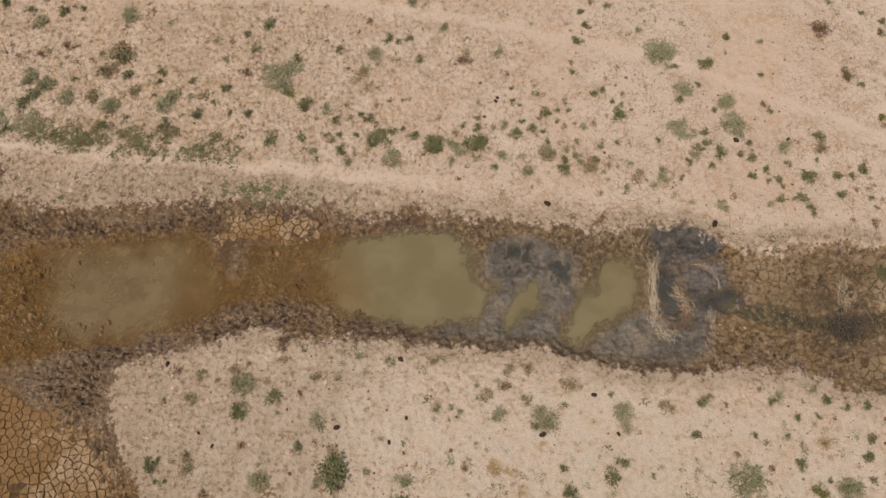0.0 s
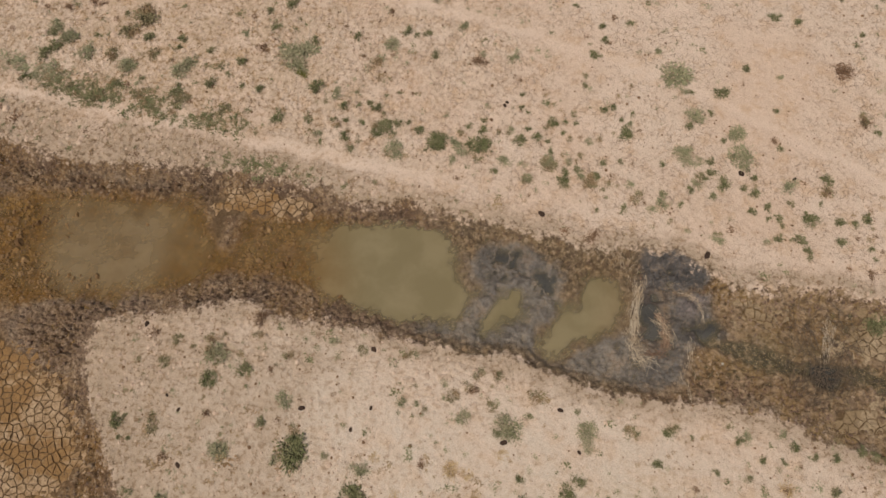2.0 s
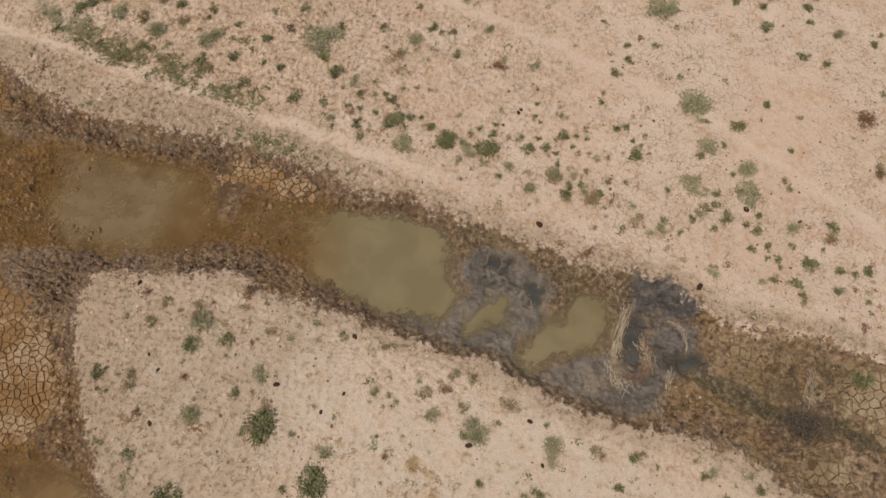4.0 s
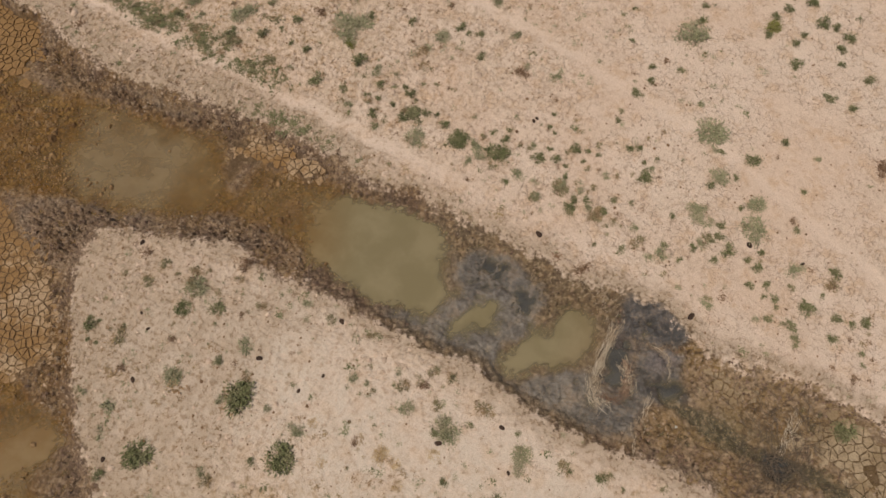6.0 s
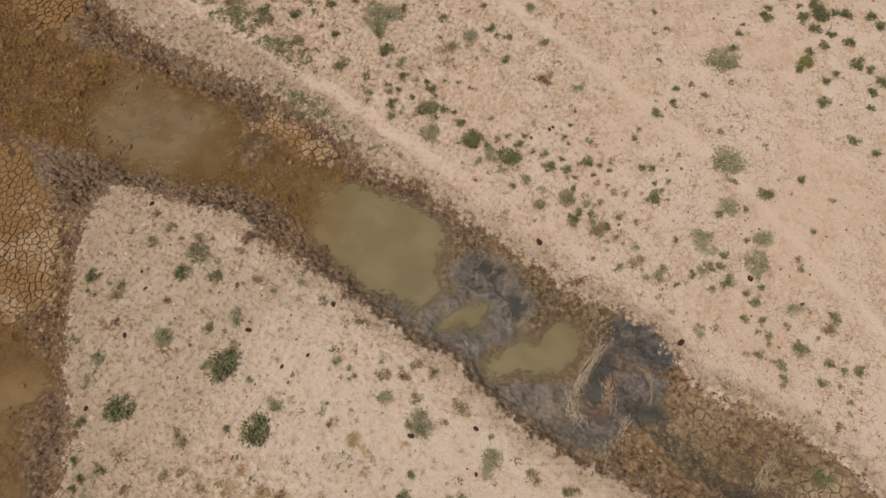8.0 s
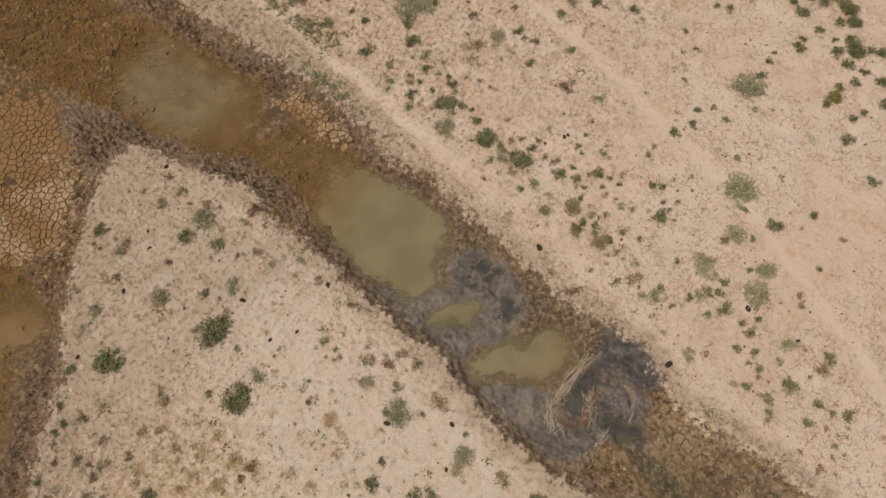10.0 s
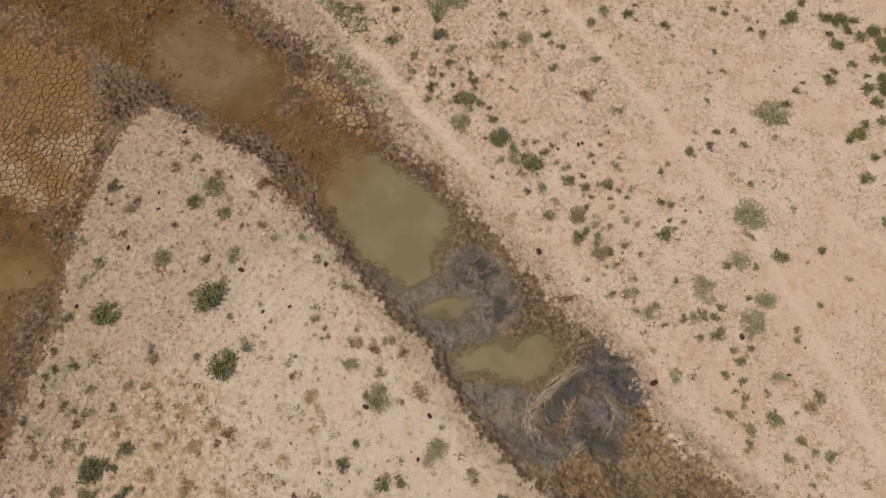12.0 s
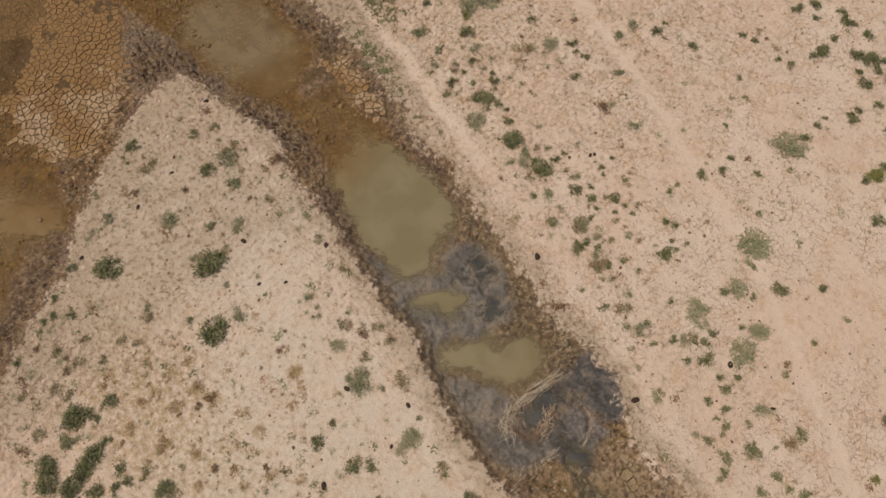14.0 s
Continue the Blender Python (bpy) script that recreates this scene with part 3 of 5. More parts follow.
def plate_material(name, pale, brown, wet_tone):
    """Mud crust: tone by stretches of the bed, a little by plate, with grit and stains."""
    n = Nodes(name)
    info = n.tree.nodes.new("ShaderNodeObjectInfo").outputs["Random"]
    island = n.tree.nodes.new("ShaderNodeNewGeometry").outputs["Random Per Island"]
    vary = n.math("FRACT", n.math("ADD", info, island))
    split = n.tree.nodes.new("ShaderNodeSeparateXYZ")
    n.put(split.inputs[0], n.place)
    west = n.ramp(split.outputs[0], -20.5, -26.0, 0.0, 0.3)
    col = n.mix(n.ramp(n.math("ADD", n.noise(0.6, 5, 0.65), west), 0.42, 0.56), pale, brown)
    col = n.mix(n.math("MULTIPLY", n.ramp(n.noise(3.6, 7, 0.68), 0.5, 0.6), 0.6), col, wet_tone)
    col = n.mix(n.math("MULTIPLY", vary, 0.4), col, brown)
    col = n.mix(n.math("MULTIPLY", n.ramp(n.noise(12, 5, 0.7), 0.5, 0.62), 0.45), col, tuple(v * 0.4 for v in brown))
    n.bump(n.noise(14, 5, 0.7), 0.03, 0.8)
    return n.finish(col, 0.85, 0.3)


GROUND, WATER = ground_material(), water_material()
PLATE = plate_material("cracked_mud", (0.385, 0.258, 0.145), (0.235, 0.124, 0.042), (0.155, 0.085, 0.034))
PLATE_BROWN = plate_material("cracked_brown_mud", (0.35, 0.25, 0.145), (0.235, 0.155, 0.078), (0.15, 0.096, 0.052))
CLOD_DRY = plain_material("dry_clods", (0.50, 0.345, 0.235), (0.58, 0.42, 0.295), 4.0, 0.95)
CLOD_WET = plain_material("mud_clods", (0.15, 0.088, 0.055), (0.23, 0.143, 0.09), 3.0, 0.85, (0.36, 0.25, 0.155), spread=0.6)
CRUST = plain_material("ochre_crust", (0.21, 0.115, 0.042), (0.32, 0.19, 0.085), 3.0, 0.8, (0.16, 0.082, 0.03))
DUNG_MAT = plain_material("dung", (0.04, 0.022, 0.013), (0.07, 0.038, 0.022), 14.0, 0.85)
LITTER_MAT = plain_material("litter", (0.17, 0.09, 0.045), (0.25, 0.14, 0.07), 3.0, 0.95)
LEAF_GREEN = plain_material("green_leaf", (0.156, 0.15, 0.06), (0.198, 0.186, 0.08), 6.0, 0.8, (0.238, 0.208, 0.1))
LEAF_SAGE = plain_material("sage_leaf", (0.265, 0.245, 0.128), (0.325, 0.285, 0.155), 5.0, 0.85, (0.37, 0.31, 0.18))
LEAF_DRY = plain_material("dry_leaf", (0.2, 0.11, 0.06), (0.27, 0.16, 0.09), 6.0, 0.9)
LEAF_OLIVE = plain_material("olive_leaf", (0.225, 0.185, 0.09), (0.295, 0.23, 0.12), 5.0, 0.9, (0.33, 0.215, 0.11))
HERB_DRY = plain_material("dry_herb", (0.34, 0.225, 0.115), (0.42, 0.3, 0.165), 4.0, 0.9, (0.3, 0.175, 0.085))
TAWNY = plain_material("tawny_herb", (0.47, 0.32, 0.16), (0.56, 0.4, 0.22), 4.0, 0.9, (0.4, 0.26, 0.12), spread=0.25)
LEAF_YELLOW = plain_material("yellow_leaf", (0.19, 0.175, 0.045), (0.25, 0.215, 0.06), 6.0, 0.8)
STEM = plain_material("stem", (0.16, 0.11, 0.07), (0.22, 0.16, 0.1), 8.0, 0.9)
STRAW = plain_material("straw", (0.47, 0.355, 0.23), (0.57, 0.45, 0.31), 5.0, 0.8, (0.4, 0.29, 0.18))
BRUSH = plain_material("dead_wood", (0.1, 0.068, 0.042), (0.17, 0.12, 0.075), 6.0, 0.9)
ROOT = plain_material("roots", (0.2, 0.11, 0.065), (0.3, 0.185, 0.115), 6.0, 0.9)
STONE = plain_material("pale_stone", (0.42, 0.37, 0.29), (0.54, 0.48, 0.39), 9.0, 0.85)


# ---- meshes ----
def mesh_of(name, verts, faces, material, smooth=False):
    """A mesh from arrays; faces all have the same number of corners."""
    verts, faces = np.asarray(verts, np.float32), np.asarray(faces, np.int32)
    me = bpy.data.meshes.new(name)
    me.vertices.add(len(verts))
    me.vertices.foreach_set("co", verts.ravel())
    me.loops.add(faces.size)
    me.loops.foreach_set("vertex_index", faces.ravel())
    me.polygons.add(len(faces))
    me.polygons.foreach_set("loop_start", np.arange(0, faces.size, faces.shape[1], dtype=np.int32))
    me.polygons.foreach_set("use_smooth", np.full(len(faces), smooth))
    me.update(calc_edges=True)
    me.materials.append(material)
    return me


def part(name, me, parent, label=""):
    ob = new(name, me)
    ob.parent = parent
    return tagged(ob, label)


def carry(me, **values):
    for key, v in values.items():
        me.attributes.new(key, "FLOAT", "POINT").data.foreach_set("value", np.asarray(v, np.float32).ravel())


def lines_of(a, b, fine):
    near = np.arange(a, b + fine / 2, fine)
    far = fine * np.cumsum(1.42 ** np.arange(1, 26))
    return np.concatenate([a - far[::-1], near, b + far])


# ---- ground: one sheet out to the horizon ----
gx = lines_of(-33, 25, 0.063)
gy = lines_of(-14, 41, 0.1)
gy = np.concatenate([gy[gy < 3.9], np.arange(3.95, 15.8, 0.052), gy[gy > 15.85]])
X, Y = np.meshgrid(gx, gy)
P = plan(X, Y)
nx, ny = len(gx), len(gy)
index = np.arange(nx * ny).reshape(ny, nx)
quads = np.stack([index[:-1, :-1], index[:-1, 1:], index[1:, 1:], index[1:, :-1]], -1).reshape(-1, 4)
ground_mesh = mesh_of("ground", np.stack([X, Y, P["z"]], -1).reshape(-1, 3), quads, GROUND, True)
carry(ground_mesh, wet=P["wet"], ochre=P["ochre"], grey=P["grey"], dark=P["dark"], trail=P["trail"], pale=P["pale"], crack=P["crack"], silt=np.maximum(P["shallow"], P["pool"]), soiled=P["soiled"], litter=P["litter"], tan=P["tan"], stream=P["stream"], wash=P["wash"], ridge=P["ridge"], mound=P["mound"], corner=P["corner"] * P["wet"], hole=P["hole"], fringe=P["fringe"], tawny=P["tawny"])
ground = tagged(new("ground", ground_mesh), "dry pale silt plain cut by a muddy drying creek bed", "ground", kind="structure")



def spot(key, x, y):
    """What the plan says at the ground's vertex next to a place."""
    return float(P[key][min(np.searchsorted(gy, y), ny - 1), min(np.searchsorted(gx, x), nx - 1)])


# ---- water ----
wxs, wys = np.arange(-60, 25, 0.19), np.arange(-25, 17, 0.19)
WX, WY = np.meshgrid(wxs, wys)
W = plan(WX, WY)
depth = WATER_Z - W["z"]
index = np.arange(WX.size).reshape(WX.shape)
quads = np.stack([index[:-1, :-1], index[:-1, 1:], index[1:, 1:], index[1:, :-1]], -1).reshape(-1, 4)
keep = (depth.ravel()[quads] > -0.06).any(axis=1)
used, back = np.unique(quads[keep], return_inverse=True)
water_mesh = mesh_of("water", np.stack([WX.ravel()[used], WY.ravel()[used], np.full(len(used), WATER_Z)], -1), back.reshape(-1, 4), WATER, True)
brown = np.clip(1 - step(-8.6, -4.2, WX + 0.9 * rough(WX, WY, 3.0, 71)), 0, 1)
murk = 0.55 * step(6.0, 8.2, WX + 0.5 * rough(WX, WY, 1.5, 75)) * step(9.0, 8.6, WX)
clay = step(-1.2, 1.2, inside(WX + 0.5 * rough(WX, WY, 2.0, 73), WY, POOLS[0])) * step(-14.0, -17.0, WX)
carry(water_mesh, depth=np.clip(depth, 0, 1).ravel()[used], brown=brown.ravel()[used], clay=np.maximum(clay, murk).ravel()[used], slate=np.maximum(W["slate"], 0.3 * W["stream"]).ravel()[used])
tagged(new("water", water_mesh), "shallow murky olive-brown water in the creek bed", "water", kind="structure")


# ---- plants ----
def leaf_cloud(rng, count, leaf, lobes, height, flat=0.5):
    """Leaf blades in a low clump of about unit radius, in uneven lobes with gaps."""
    spots = []
    for k in range(lobes):
        a, r = rng.uniform(0, 2 * math.pi), rng.uniform(0, 1) ** 0.7 * 0.66
        spots.append((r * math.cos(a), r * math.sin(a), rng.uniform(0.25, 0.5), rng.uniform(0.45, 1.0)))
    verts, faces = [], []
    for k in range(count):
        cx, cy, cr, ch = spots[rng.integers(lobes)]
        v = rng.normal(0, 1, 3)
        v /= np.linalg.norm(v)
        s = rng.uniform(0.1, 1.0) ** 0.5 * (1.75 if rng.uniform() < 0.22 else 1.0)
        p = np.array([cx + v[0] * cr * s, cy + v[1] * cr * s, 0.02 + height * ch * abs(v[2]) * s])
        out = np.array([p[0], p[1], 0.35]) + rng.normal(0, 0.45, 3)
        out /= np.linalg.norm(out)
        out[2] = abs(out[2]) * flat
        side = np.cross(out, rng.normal(0, 1, 3))
        side /= np.linalg.norm(side) + 1e-6
        ln, wd = leaf * rng.uniform(0.7, 2.2), leaf * rng.uniform(0.18, 0.4)
        b = len(verts)
        verts += [p - side * wd * 0.4, p + out * ln * 0.5 - side * wd, p + out * ln, p + out * ln * 0.5 + side * wd]
        faces.append((b, b + 1, b + 2, b + 3))
    return verts, faces


def twigs(rng, count, reach, height, thick):
    """Thin three-sided stems that fan out from the root."""
    verts, faces = [], []
    for k in range(count):
        a, lean = rng.uniform(0, 2 * math.pi), rng.uniform(0.3, 1.0)
        tip = np.array([math.cos(a) * reach * lean, math.sin(a) * reach * lean, height * (1.2 - lean * 0.8)])
        stalk(verts, faces, np.zeros(3) - (0, 0, 0.03), tip, thick, rng, 2, 0.12)
    return verts, faces


def stalk(verts, faces, a, b, thick, rng, steps=3, sway=0.1):
    a, b = np.array(a, float), np.array(b, float)
    way = b - a
    side = np.cross(way, (0.3, 0.2, 1.0))
    side /= np.linalg.norm(side) + 1e-9
    up = np.cross(side, way)
    up /= np.linalg.norm(up) + 1e-9
    bend = rng.normal(0, sway, 2) * np.linalg.norm(way)
    rings = []
    for k in range(steps + 1):
        s = k / steps
        c = a + way * s + (side * bend[0] + up * bend[1]) * math.sin(math.pi * s * 0.9)
        r = thick * (1 - 0.65 * s)
        rings.append(len(verts))
        for q in range(3):
            t = q * 2.0944
            verts.append(c + side * r * math.cos(t) + up * r * math.sin(t))
    for p, q in zip(rings, rings[1:]):
        for k in range(3):
            m = (k + 1) % 3
            faces.append((p + k, p + m, q + m, q + k))


def bush(name, label, category, group, leaf_mat, rng, count, leaf, lobes, height):
    root = tagged(new(name), label, category, group)
    part("foliage", mesh_of("foliage", *leaf_cloud(rng, count, leaf, lobes, height), leaf_mat), root)
    part("stems", mesh_of("stems", *twigs(rng, 7, 0.6, height * 0.9, 0.018), STEM), root)
    return root


def plant(kinds, spots, rng, sink=0.0):
    """Copies of the small or large kind at each spot; the first of each stands at its own spot."""
    for x, y, r in spots:
        made = kinds["large" if r > 0.36 else "small"]
        k = int(rng.integers(len(made)))
        z = spot("z", x, y) - 0.015
        at = pose(x, y, z, 0, 0, rng.uniform(0, 360))
        r *= 1.22
        size = Vector((r * rng.uniform(1.0, 1.3), r * rng.uniform(0.95, 1.2), r * rng.uniform(0.8, 1.2)))
        if made[k].get("placed"):
            ob = copy_thing(made[k], at)
            del ob["placed"]
        else:
            ob = made[k]
            ob.matrix_basis = at
            ob["placed"] = 1
        ob.scale = size


GREEN_A = [(-27.6, 27.6, 0.27), (-25.8, 27.1, 0.27), (-23.9, 26.9, 0.33), (-22.8, 27.1, 0.21), (-21.1, 23.9, 0.18), (-25.2, 22.2, 0.24), (-22.5, 22.3, 0.21), (-19.4, 22.5, 0.27), (-17.5, 22.6, 0.25), (-17.5, 22, 0.16), (-15.7, 22, 0.21), (-25.2, 20.7, 0.35), (-24.7, 21.3, 0.33), (-19.2, 19.7, 0.18), (-20.5, 19.3, 0.24), (-17, 19.2, 0.33), (-15.2, 19.9, 0.3), (-13.7, 21.4, 0.24), (-14.3, 20.5, 0.19), (-13.4, 19.9, 0.15), (-12.3, 19.8, 0.21), (-11.5, 25.6, 0.3), (-12.8, 24.9, 0.22), (-12.2, 23.9, 0.27), (-9.8, 23.2, 0.24), (-9.2, 20.2, 0.35), (-11, 18.2, 0.33), (-9.3, 18.2, 0.22), (-26, 19.1, 0.33), (-25.6, 19.3, 0.21)]
GREEN_B = [(-4.6, 24.4, 0.27), (-4.1, 24.2, 0.18), (-3.5, 24.3, 0.24), (-7.4, 23.7, 0.21), (-2.9, 23, 0.21), (2.2, 21, 0.13), (2.2, 20.2, 0.15), (2.6, 19.9, 0.12), (6.3, 25.8, 0.19), (6.5, 24.9, 0.21), (6, 23.9, 0.27), (5.5, 22.5, 0.13), (5.5, 21.9, 0.15), (-5.6, 19.3, 0.27), (-7.4, 19.2, 0.21), (-6.1, 19.6, 0.18), (-5, 18.2, 0.38), (-5.4, 17.7, 0.3), (-4.3, 18.5, 0.24), (-3.1, 18.2, 0.22), (-6.3, 18.3, 0.18), (-7.2, 18.4, 0.15), (-2.2, 17.5, 0.38), (-2.3, 18, 0.21), (-7.1, 17.3, 0.27), (-0.5, 18.7, 0.21), (0.3, 18.6, 0.24), (0.1, 17.7, 0.5), (2.3, 18.2, 0.33), (4, 19.4, 0.24)]
GREEN_C = [(4.6, 19.5, 0.15), (5.2, 19.5, 0.13), (4.6, 18.9, 0.15), (3.2, 18.5, 0.21), (2.7, 18.9, 0.16), (3.8, 18.3, 0.13), (4, 17.7, 0.15), (4.7, 16.1, 0.3), (5.5, 16.8, 0.19), (1.1, 16.2, 0.18), (-2.7, 17, 0.15), (7.8, 26.1, 0.21), (14.2, 23.9, 0.21), (12.8, 22.2, 0.35), (11.3, 22.1, 0.15), (11.2, 20, 0.18), (12.3, 20.9, 0.18), (13, 19.3, 0.16), (15.7, 21.4, 0.18), (15.9, 19.2, 0.18), (7.8, 19.1, 0.3), (7.8, 19.6, 0.15), (8.2, 20.4, 0.13), (7.6, 20, 0.13), (6.6, 20.5, 0.21), (6.8, 17.3, 0.18), (7.7, 17.5, 0.15), (9.8, 17.6, 0.16), (12.3, 18, 0.19), (13, 16.8, 0.33)]
GREEN_D = [(14.5, 16.4, 0.24), (14, 16.7, 0.18), (14.5, 17.3, 0.19), (12.4, 16, 0.21), (18.2, 17.6, 0.27), (17.9, 16.2, 0.13), (20.9, 20.6, 0.19), (21.8, 25.2, 0.15), (22.8, 24.6, 0.21), (22.6, 23.9, 0.18), (11.3, 16.3, 0.21), (6.5, 16.5, 0.18), (9.9, 15.9, 0.18), (10.8, 15.4, 0.16), (8, 14.9, 0.16), (6.6, 14.6, 0.13), (15.2, 15.7, 0.18), (14.4, 15.4, 0.19), (15.7, 15.2, 0.19), (15.2, 15.1, 0.15), (15.9, 14.8, 0.13), (17.4, 15.2, 0.3), (17.1, 15.4, 0.21), (18.8, 15.3, 0.24), (19.5, 15.3, 0.18), (20.1, 15.7, 0.24), (16.7, 14.1, 0.27), (17.1, 13.6, 0.21), (17.2, 13.2, 0.15), (15.7, 14.1, 0.21)]
GREEN_E = [(18.8, 14.3, 0.24), (20.2, 14, 0.15), (20.4, 13.5, 0.13), (-11.5, 3.7, 0.38), (-9.8, 4.3, 0.33), (-8.5, 2.1, 0.21), (-6.7, 0.8, 0.65), (-15.4, 1.2, 0.27), (-15.1, 1.5, 0.12), (-14.7, 0.5, 0.12), (2.6, 2.9, 0.21), (4.1, 3.8, 0.15), (3.9, 1, 0.19), (4.1, -0.1, 0.3), (6.5, 1.2, 0.27), (6.1, 0.6, 0.35), (6.3, 4.3, 0.13), (7.9, 0.6, 0.13), (10.5, 3.9, 0.21), (9.1, 3.7, 0.13), (11.6, 3.8, 0.12), (13.7, 3.9, 0.18), (14.8, 3.2, 0.15), (15.7, 3.2, 0.15), (14.2, 2.3, 0.15), (12.7, 2.4, 0.12), (10.1, 2.4, 0.21), (14.6, 1.1, 0.24), (18, 2.2, 0.21), (17.6, 1.4, 0.24)]
GREEN_F = [(18, 3.7, 0.2), (17.1, 3.6, 0.15), (15.8, 0.4, 0.13), (17.7, 0.4, 0.15), (-2.1, 28.6, 0.27), (-2.2, 29.4, 0.16), (0, 29.5, 0.24), (1.3, 32.2, 0.21), (2, 32.4, 0.18), (3.7, 32.4, 0.19), (4.4, 32.7, 0.19), (2.1, 36, 0.3), (2.6, 36.9, 0.3), (3.2, 36.3, 0.21), (4.9, 34.8, 0.38), (4.8, 34.1, 0.21), (3.9, 37.7, 0.3), (4.4, 37.4, 0.33), (4.9, 37.6, 0.21), (4.8, 36, 0.24), (5.9, 37.6, 0.3), (6.3, 36, 0.35), (7.1, 36.4, 0.44), (7.7, 36.1, 0.27), (7.1, 35.2, 0.21), (7.8, 34.9, 0.33), (9.2, 34.3, 0.24), (8.7, 33.2, 0.21), (8.6, 32.7, 0.21), (9, 32.6, 0.24)]
GREEN_G = [(7.9, 29.7, 0.24), (7.9, 30.8, 0.18), (7.9, 31.5, 0.13), (3.1, 29.9, 0.15), (4.2, 29.2, 0.13), (4.7, 27.1, 0.16), (11.7, 30.1, 0.21), (-10, -3.4, 0.56), (-3.6, -1, 0.59), (-11.2, -4.9, 0.24), (-9, -6.1, 0.24), (-9.5, -6.9, 0.21), (-9.6, -7.4, 0.18), (-9.2, -7.9, 0.21), (-10.3, -6.4, 0.18), (-3.9, -6.8, 0.33), (-4.3, -8.5, 0.53), (-4.1, -7.9, 0.3), (-3.5, -7.7, 0.18), (-2.4, -7.9, 0.24), (-3.5, -9.3, 0.3), (-2.1, -8.7, 0.44), (-1.9, -9.3, 0.41), (-3.1, -10.7, 0.44), (-2.4, -10.9, 0.5), (-1.5, -10.1, 0.5), (-0.7, -9.5, 0.33), (-0.8, -8, 0.27), (-0.1, -8, 0.24), (1.4, -6.8, 0.44)]
GREEN_H = [(1, -5.7, 0.15), (0.3, -7.4, 0.13), (-0.2, -8.6, 0.21), (-8.6, -9.4, 0.24), (-4.8, -1.6, 0.18), (8.5, 36.2, 0.3), (7.7, 36.9, 0.24), (8.9, 37, 0.38), (9.5, 37.6, 0.33), (9.8, 36.6, 0.41), (10.2, 36.5, 0.33), (9.9, 35.5, 0.3), (10.6, 35.9, 0.38), (10.2, 34.2, 0.18), (10.7, 33.5, 0.3), (11, 34.7, 0.38), (11.5, 34.2, 0.41), (11.5, 33.1, 0.3), (12.5, 33.2, 0.24), (11.8, 31.6, 0.24), (12.4, 32.3, 0.24), (13.3, 30.2, 0.24), (13.6, 30.9, 0.21), (13.6, 28.8, 0.3), (15.8, 27.4, 0.27), (12.2, 34.7, 0.27), (12.8, 34.9, 0.3), (14, 35.3, 0.3), (14.7, 35.1, 0.3), (13.5, 33.1, 0.3)]
GREEN_I = [(14.4, 32, 0.35), (15.1, 32, 0.24), (15.9, 31.5, 0.3), (15.7, 30.6, 0.27), (17.1, 27.2, 0.21), (15.9, 29.7, 0.21), (17.5, 29.3, 0.3), (19.5, 29.1, 0.21), (19.8, 29.8, 0.15), (20.5, 26.7, 0.15), (20.1, 26, 0.15), (16.2, 4, 0.21), (19.8, 4, 0.2), (20.3, 3.8, 0.18), (19.2, 4.1, 0.21)]
SAGE_A = [(-19.9, 26.5, 0.44), (-25.2, 26.2, 0.38), (-25.1, 22.7, 0.41), (-24.1, 22, 0.53), (-22.8, 21.1, 0.41), (-20.2, 20.5, 0.47), (-17.1, 20.5, 0.47), (-16.7, 21.1, 0.47), (-13.9, 23.3, 0.24), (-11.2, 22.3, 0.59), (-10.1, 22.6, 0.59), (-10.5, 21.5, 0.53), (-5.4, 23.4, 0.41), (-1.5, 25, 0.3), (-0.2, 23.3, 0.18), (1.5, 23.1, 0.27), (-7.9, 20, 0.3), (-4.3, 16.9, 0.41), (-0.8, 17.3, 0.33), (-1.1, 16.6, 0.24), (1.6, 16.9, 0.33), (2.6, 16.8, 0.21), (4, 17.2, 0.27), (2.9, 16, 0.24), (5, 17.2, 0.21), (10.4, 23, 0.68), (9.4, 24.5, 0.18), (16, 23.5, 0.18), (10.9, 22.1, 0.18), (11.5, 20.6, 0.41)]
SAGE_B = [(13.7, 19.8, 0.41), (13.9, 18.4, 0.53), (10.9, 18.3, 0.41), (11.2, 17.9, 0.35), (11.7, 16.7, 0.3), (16.3, 17.1, 0.35), (8.2, 16.2, 0.21), (5.7, 16.4, 0.24), (10, 15.4, 0.35), (9.4, 15, 0.27), (15.1, 13.8, 0.18), (11.2, 14, 0.13), (12.6, 13.7, 0.24), (12.9, 13.6, 0.18), (-11.3, 5, 0.5), (-5.7, 6.3, 0.24), (-5.4, 5.5, 0.15), (-10.2, 0.5, 0.41), (-3.5, 0.4, 0.33), (-7.6, 0.4, 0.24), (3.1, 3.2, 0.53), (1, 3.4, 0.33), (6.8, 3.5, 0.44), (6.9, 2.8, 0.27), (-2, 3.8, 0.21), (-0, 4.2, 0.15), (-0.1, 4.9, 0.18), (-1.3, 3.8, 0.15), (12.1, 0.4, 0.68), (14.1, 4.1, 0.3)]
SAGE_C = [(16.6, 0, 0.44), (-3.3, 27.9, 0.27), (-3.3, 26.8, 0.33), (7.8, 28.7, 0.62), (-12.2, -3.2, 0.33), (-12.5, -2, 0.3), (-6.8, -2.9, 0.21), (-5.2, 0.9, 0.18), (15.7, 4.4, 0.21)]
